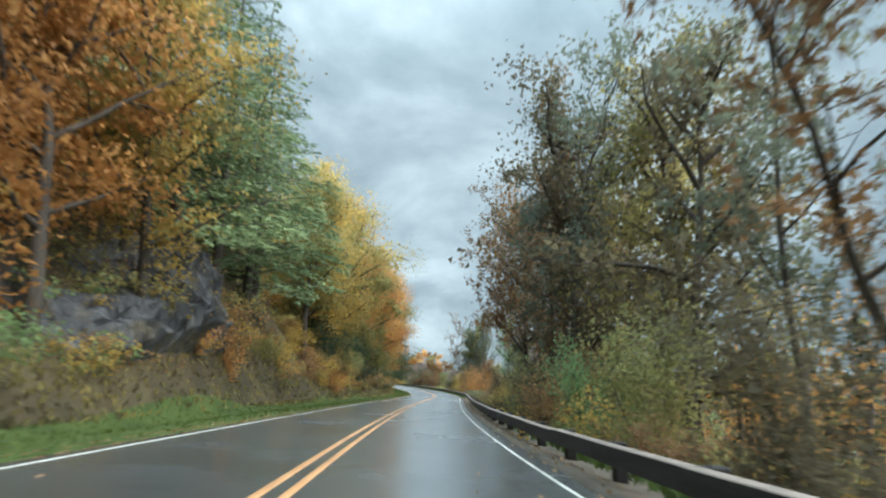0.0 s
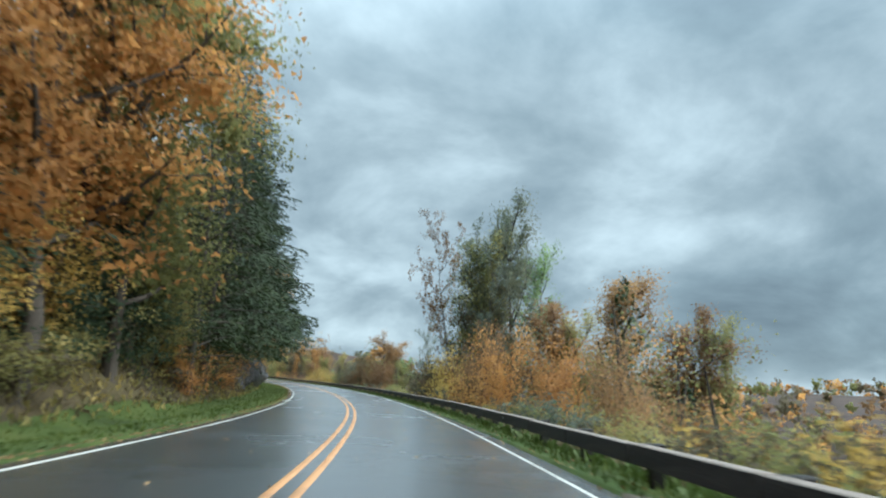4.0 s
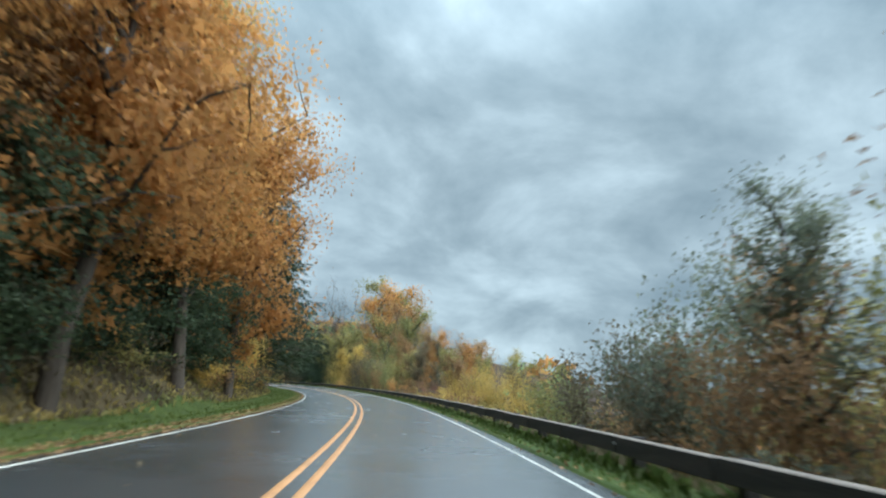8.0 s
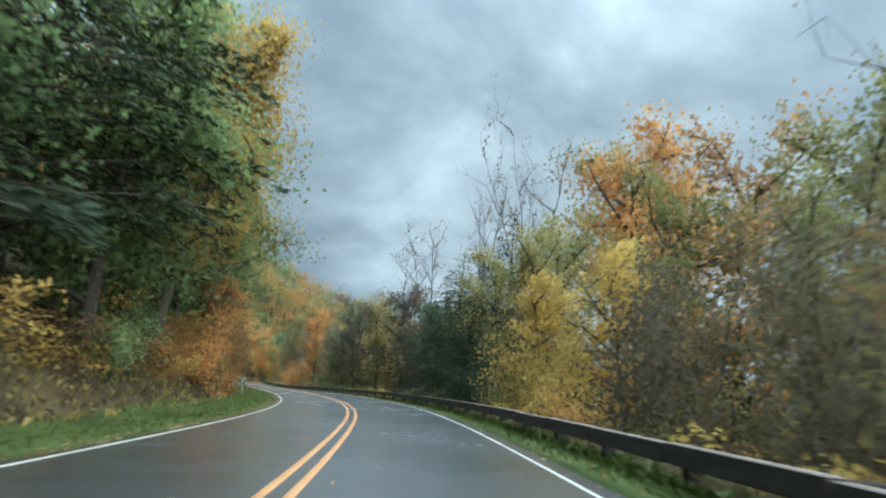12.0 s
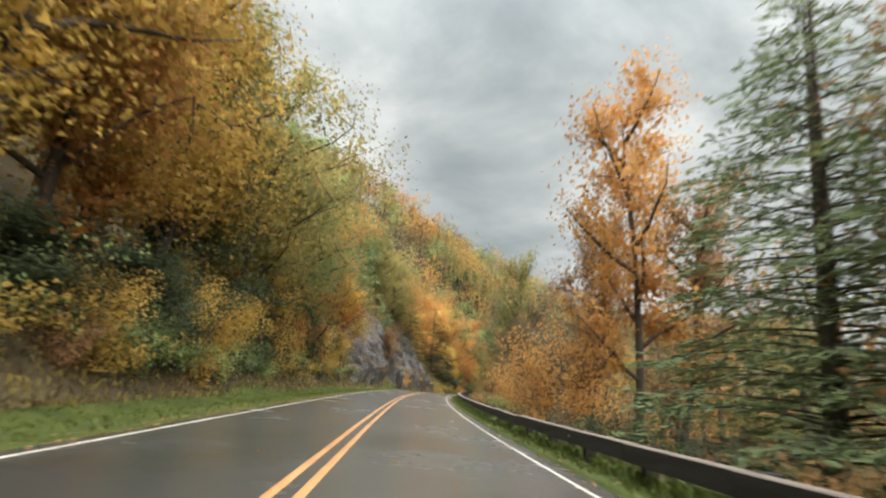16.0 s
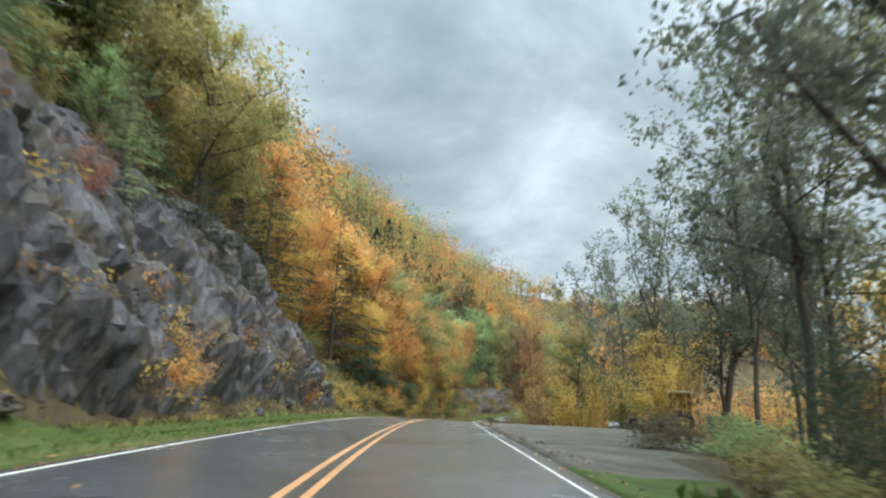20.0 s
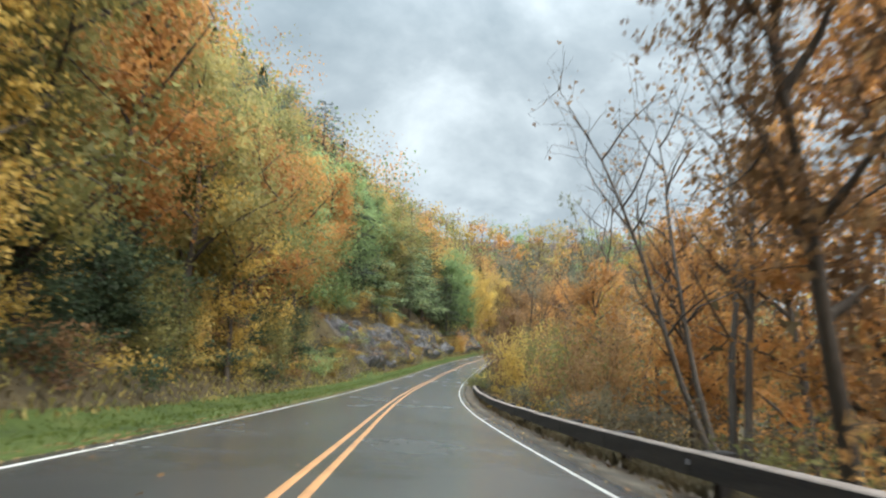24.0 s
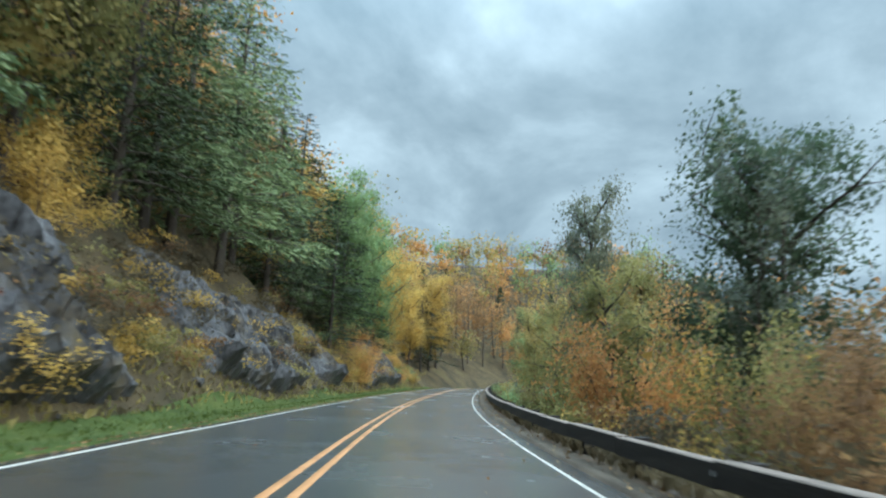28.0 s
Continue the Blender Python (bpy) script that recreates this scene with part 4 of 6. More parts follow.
guard_rail(-6, -6 + 31 * STEP + 0.1, "long dark timber guard rail with a paler top")
guard_rail(-6 + 31 * STEP, -6 + 84 * STEP + 0.1, "long dark timber guard rail along a grassy verge")
guard_rail(-6 + 84 * STEP, -6 + 133 * STEP + 0.1, "dark timber guard rail below trees, ending at a pull-off")
guard_rail(452, 519, "dark timber guard rail on a bend, ending in brush")
guard_rail(524.5, 656, "dark timber guard rail along the outside of the bend")

# ---- trees and shrubs on the left bank and slope ----
# stretches: from, to, tree kinds near the road, kinds up the slope, shrubs, first row's distance, spacing
LEFT = [
    (-11.8, 24.3, "orange0 yellow0 olive0", "far_orange far_olive far_green", "olive green yellow rust", 9.5, 5.5),
    (24.3, 44.3, "green0 pine1 pine0 green1", "far_green far_pine far_pine far_olive", "yellow rust orange olive", 10.8, 4.0),
    (44.3, 57.4, "olive0 hemlock0 yellow0 olive1", "far_hemlock far_green far_orange", "olive yellow orange rust", 9.0, 3.6),
    (57.4, 80.4, "olive0 yellow0 olive1 orange1", "far_olive far_orange far_rust", "olive dark rust", 8.6, 4.5),
    (80.4, 108.5, "orange0 orange1 olive0 yellow0", "far_orange far_orange far_olive", "dark olive brown", 7.9, 4.2),
    (108.5, 160.6, "hemlock0 hemlock1 hemlock2", "far_hemlock far_hemlock far_orange", "olive orange rust dark", 8.1, 3.6),
    (160.6, 186.7, "orange0 orange1 rust0", "far_orange far_orange far_rust", "dark dark olive brown", 8.3, 4.2),
    (186.7, 206, "rust0 orange1 olive1 rust1", "far_olive far_rust far_hemlock", "yellow olive dark rust", 9.0, 4.2),
    (206, 246.8, "hemlock0 hemlock1 hemlock2", "far_hemlock far_hemlock far_olive", "brown rust olive dark yellow", 8.1, 3.6),
    (246.8, 262.8, "hemlock0 green1", "far_hemlock far_green far_olive", "brown rust green yellow", 11.4, 4.0),
    (262.8, 300.9, "olive0 yellow1 olive1 green1", "far_green far_olive far_orange", "orange rust yellow green", 9.2, 4.2),
    (300.9, 333.1, "yellow0 olive0 orange0 yellow1", "far_olive far_orange far_green", "olive yellow green", 9.0, 4.2),
    (333.1, 347, "yellow0 orange0 yellow1 yellow0", "far_olive far_orange far_yellow", "dark yellow yellow rust green", 8.4, 3.8),
    (347, 366, "olive0 olive1 yellow1 green0", "far_olive far_orange far_yellow", "dark dark yellow green", 8.8, 4.0),
    (366, 382, "yellow0 orange0 yellow1 orange1", "far_orange far_olive far_rust", "dark olive green yellow", 9.0, 4.2),
    (382, 396, "green0 olive1 green1", "far_green far_hemlock far_rust", "olive dark rust", 12.0, 4.5),
    (396, 437.1, "olive1 pine0 pine1 green1 olive0", "far_pine far_green far_hemlock far_orange", "rust orange yellow brown", 14.0, 4.2),
    (437.1, 460.3, "hemlock2 yellow1 orange1", "far_orange far_orange far_olive", "dark yellow olive", 11.5, 5.0),
    (460.3, 513.1, "orange0 olive0 yellow1 olive1 orange1", "far_orange far_olive far_orange far_yellow", "dark dark olive yellow rust", 9.0, 4.0),
    (513.1, 535.7, "orange1 olive1 yellow1 green1", "far_green far_orange far_olive", "olive green yellow brown", 11.0, 4.2),
    (535.7, 560, "pine1 hemlock2 pine0 green0", "far_hemlock far_hemlock far_orange far_rust", "olive yellow brown rust", 12.6, 4.0),
    (560, 568.5, "orange0 olive0 orange1", "far_orange far_hemlock far_rust", "olive yellow brown rust", 12.2, 3.6),
    (568.5, 600, "pine1 hemlock0 pine2", "far_hemlock far_hemlock far_orange far_rust", "olive yellow brown rust", 13.4, 4.0),
    (600, 668, "hemlock2 yellow0 green1", "far_hemlock far_orange far_olive far_yellow", "olive yellow orange green", 10.5, 5.5),
    (668, 708, "", "far_orange far_olive far_rust far_orange far_hemlock", "olive", 13.0, 9.0),
]
slope_spots, bank_spots = [], []
for s_a, s_b, near, far, shrubs, first, gap in LEFT:
    near, far, shrubs = near.split(), far.split(), shrubs.split()
    s = s_a + rng.random() * gap * 0.5
    while s < s_b:
        if near:
            k = near[rng.integers(len(near))]
            big = k.startswith(("hemlock", "pine"))
            away = first - (0.9 if big else 0.4) + rng.random() * 1.8
            size = ((0.85 if big else 0.92) + 0.4 * rng.random()) * (0.7 if 432 < s < 462 else 1.0)
            # boughs end short of the road
            plant(k if big else "hill_" + k, s, -away, size, wide=min(size, (away - 2.3) / 6.4) if big else None, group="trees along the hill side of the road")
        s += gap * (0.8 + 0.5 * rng.random())
    for row in range(4):
        a = first + 4.0 + row * 5.5 + (1 if near else -5)
        s = s_a + rng.random() * 5
        while s < s_b:
            k = far[rng.integers(len(far))]
            if row == 0 and 380 < s < 608 and rng.random() < 0.8:
                plant(k, s, -(a + rng.random() * 3.5), 0.85 + 0.4 * rng.random(), group="trees on the slope")
            else:
                slope_spots.append((s, -(a + rng.random() * 4.5), k[4:]))
            s += (4.4 + row * 0.5) * (0.7 + 0.6 * rng.random())
    s = s_a
    while s < s_b and s < 640:
        k = shrubs[rng.integers(len(shrubs))]
        if rng.random() < 0.27:
            plant("bush_" + k, s, -(7.2 + rng.random() * 1.0), 0.55 + 0.5 * rng.random(), wide=0.6 + 0.6 * rng.random(), group="shrubs along the bank")
        for _ in range(4):
            bank_spots.append((s + rng.random() * 2, -(7.3 + rng.random() * 2.4), shrubs[rng.integers(len(shrubs))]))
        if rng.random() < 0.2:
            k = shrubs[rng.integers(len(shrubs))]
            plant("thicket_" + k, s, -(first - 0.3 + rng.random() * 1.5), 0.55 + 0.4 * rng.random(), group="shrubs along the bank")
        elif near:
            bank_spots.append((s, -(first + rng.random() * 3), shrubs[rng.integers(len(shrubs))] + "+"))
        s += 1.7 + 1.5 * rng.random()

# dark evergreen understorey below the autumn crowns
for s_a, s_b, step, tall in ((50, 108, 3.2, 0.30), (160, 206, 3.0, 0.34), (300, 345, 6.0, 0.24), (345, 384, 5.0, 0.28), (458, 514, 4.6, 0.28)):
    s = s_a
    while s < s_b:
        plant("laurel0" if rng.random() < 0.5 else "laurel1", s, -(8.2 + 1.4 * rng.random()), tall * (0.75 + 0.5 * rng.random()), wide=0.36 + 0.16 * rng.random(), group="evergreen shrubs under the trees",
              label="dark glossy evergreen shrub under the trees")
        if rng.random() < 0.5 and not 155 < s < 210:
            plant(("thicket_yellow", "thicket_orange", "thicket_olive", "thicket_yellow")[rng.integers(4)], s + 1.5, -(7.9 + 0.8 * rng.random()), 0.6 + 0.35 * rng.random(), wide=0.5 + 0.2 * rng.random(), group="shrubs along the bank")
        s += step * (0.7 + 0.6 * rng.random())

# single plants that stand out on the left
SINGLES = [
    ("yellow0", 21.3, -8.6, 1.0, 0), ("orange0", 16.3, -9.0, 1.1, 0), ("thicket_yellow", 46.3, -7.6, 0.5, 0), ("thicket_orange", 50.3, -7.8, 0.5, 0),
    ("bare0", 88.4, -11.5, 1.35, 0), ("orange0", 97.5, -8.2, 1.25, 0), ("hill_orange0", 176.6, -7.2, 1.25, 0), ("hill_orange1", 186, -7.0, 1.2, 0), ("hill_orange0", 196, -7.0, 1.2, 0), ("hill_olive0", 70, -7.6, 1.1, 0), ("hill_orange1", 80, -7.6, 1.1, 0), ("rust0", 171.6, -8.4, 1.2, 0),
    ("thicket_yellow", 201.7, -8.0, 0.75, 0), ("thicket_rust", 284.9, -6.9, 1.1, 0), ("rust1", 280.5, -7.3, 0.45, 0), ("orange1", 284, -7.8, 0.5, 0), ("thicket_orange", 274.9, -7.2, 0.9, 0),
    ("orange0", 371, -7.8, 1.0, 0), ("yellow1", 353.8, -7.6, 0.8, 0), ("yellow1", 380, -7.4, 0.75, 0),
    ("rust1", 405.0, -7.3, 0.5, 0), ("rust0", 406.5, -7.8, 0.36, 0), ("thicket_orange", 416.5, -7.4, 0.5, 0), ("thicket_yellow", 426.8, -7.6, 0.42, 0), ("thicket_yellow", 432.9, -7.7, 0.4, 0),
    ("bush_orange", 435, -7.3, 0.8, 0), ("far_hemlock", 410.4, -15.0, 0.42, 0), ("far_green", 414.5, -14.2, 0.38, 0), ("far_hemlock", 419.6, -15.6, 0.5, 0), ("far_green", 402.1, -14.0, 0.4, 0), ("thicket_brown", 408.3, -12.5, 0.45, 0), ("thicket_olive", 420.6, -12.8, 0.4, 0), ("thicket_red", 427.8, -13.4, 0.5, 0), ("far_hemlock", 436.1, -13.4, 0.42, 0), ("far_red", 423.7, -15.0, 0.36, 0), ("far_red", 426.8, -17.5, 0.5, 0), ("far_hemlock", 430.9, -16.5, 0.45, 0), ("far_hemlock", 440.3, -15.5, 0.55, 0),
    ("bush_yellow", 345, -7.3, 0.9, 0), ("thicket_yellow", 349, -8.2, 0.65, 0), ("bush_green", 347, -7.2, 0.9, 0), ("bush_green", 351, -7.3, 0.8, 0), ("thicket_yellow", 356, -8.0, 0.6, 0), ("bush_green", 354, -7.2, 0.7, 0), ("thicket_green", 340, -7.9, 0.5, 0),
    ("hemlock1", 422, -11.5, 0.3, 0), ("hemlock0", 417, -10.8, 0.26, 0), ("green0", 419, -12.2, 0.4, 0), ("hemlock2", 426, -11.2, 0.3, 0), ("olive0", 414, -11.8, 0.35, 0), ("green1", 411, -12.5, 0.4, 0), ("yellow1", 413, -9.6, 0.2, 0), ("hemlock0", 430, -10.5, 0.32, 0), ("thicket_green", 409, -10.2, 0.5, 0), ("thicket_olive", 424, -9.8, 0.4, 0),
    ("dark0", 167.5, -8.8, 0.6, 0), ("dark0", 172.5, -9.6, 0.55, 0), ("thicket_dark", 170.5, -8.0, 0.95, 0), ("thicket_dark", 175, -8.2, 0.8, 0), ("thicket_dark", 166, -8.0, 0.9, 0),
    ("yellow1", 483.6, -7.8, 0.7, 0), ("yellow0", 500.5, -7.6, 0.65, 0), ("sparse0", 515.1, -12.0, 1.4, 0), ("hemlock0", 537.8, -13.0, 0.8, 0),
    ("thicket_yellow", 564, -11.0, 0.7, 0), ("thicket_orange", 604, -8.0, 0.9, 0), ("thicket_yellow", 598, -8.2, 0.7, 0), ("bush_red", 556, -7.7, 0.9, 0),
    ("rust0", 577, -19.5, 1.1, 0),
    # rooted in clefts and on ledges of the cliff
    ("pine0", 400, -10.2, 0.24, 0.9), ("pine1", 403.5, -11.4, 0.30, 0.8), ("pine2", 407, -10.0, 0.22, 0.9), ("pine0", 411, -11.0, 0.28, 0.8), ("thicket_red", 415, -10.2, 0.55, 0.8), ("pine1", 418, -10.8, 0.30, 0.8),
    ("hemlock1", 423.5, -9.8, 0.27, 0.8), ("thicket_brown", 405.5, -8.8, 0.4, 0.7), ("thicket_brown", 412.5, -8.9, 0.35, 0.7), ("thicket_olive", 419.5, -8.7, 0.3, 0.7), ("thicket_brown", 424, -8.6, 0.3, 0.7), ("thicket_rust", 398, -9.4, 0.45, 0.8),
    ("pine2", 395, -10.6, 0.30, 0.8), ("hemlock0", 428, -9.6, 0.24, 0.8), ("thicket_brown", 394, -8.9, 0.4, 0.7), ("pine0", 413.5, -13.0, 0.36, 0.6), ("pine1", 406, -13.4, 0.36, 0.6), ("pine2", 421, -12.6, 0.36, 0.6),
]
for k, s, d, sc, up in SINGLES:
    plant(k, s, d, sc, sink=0.15 - up)

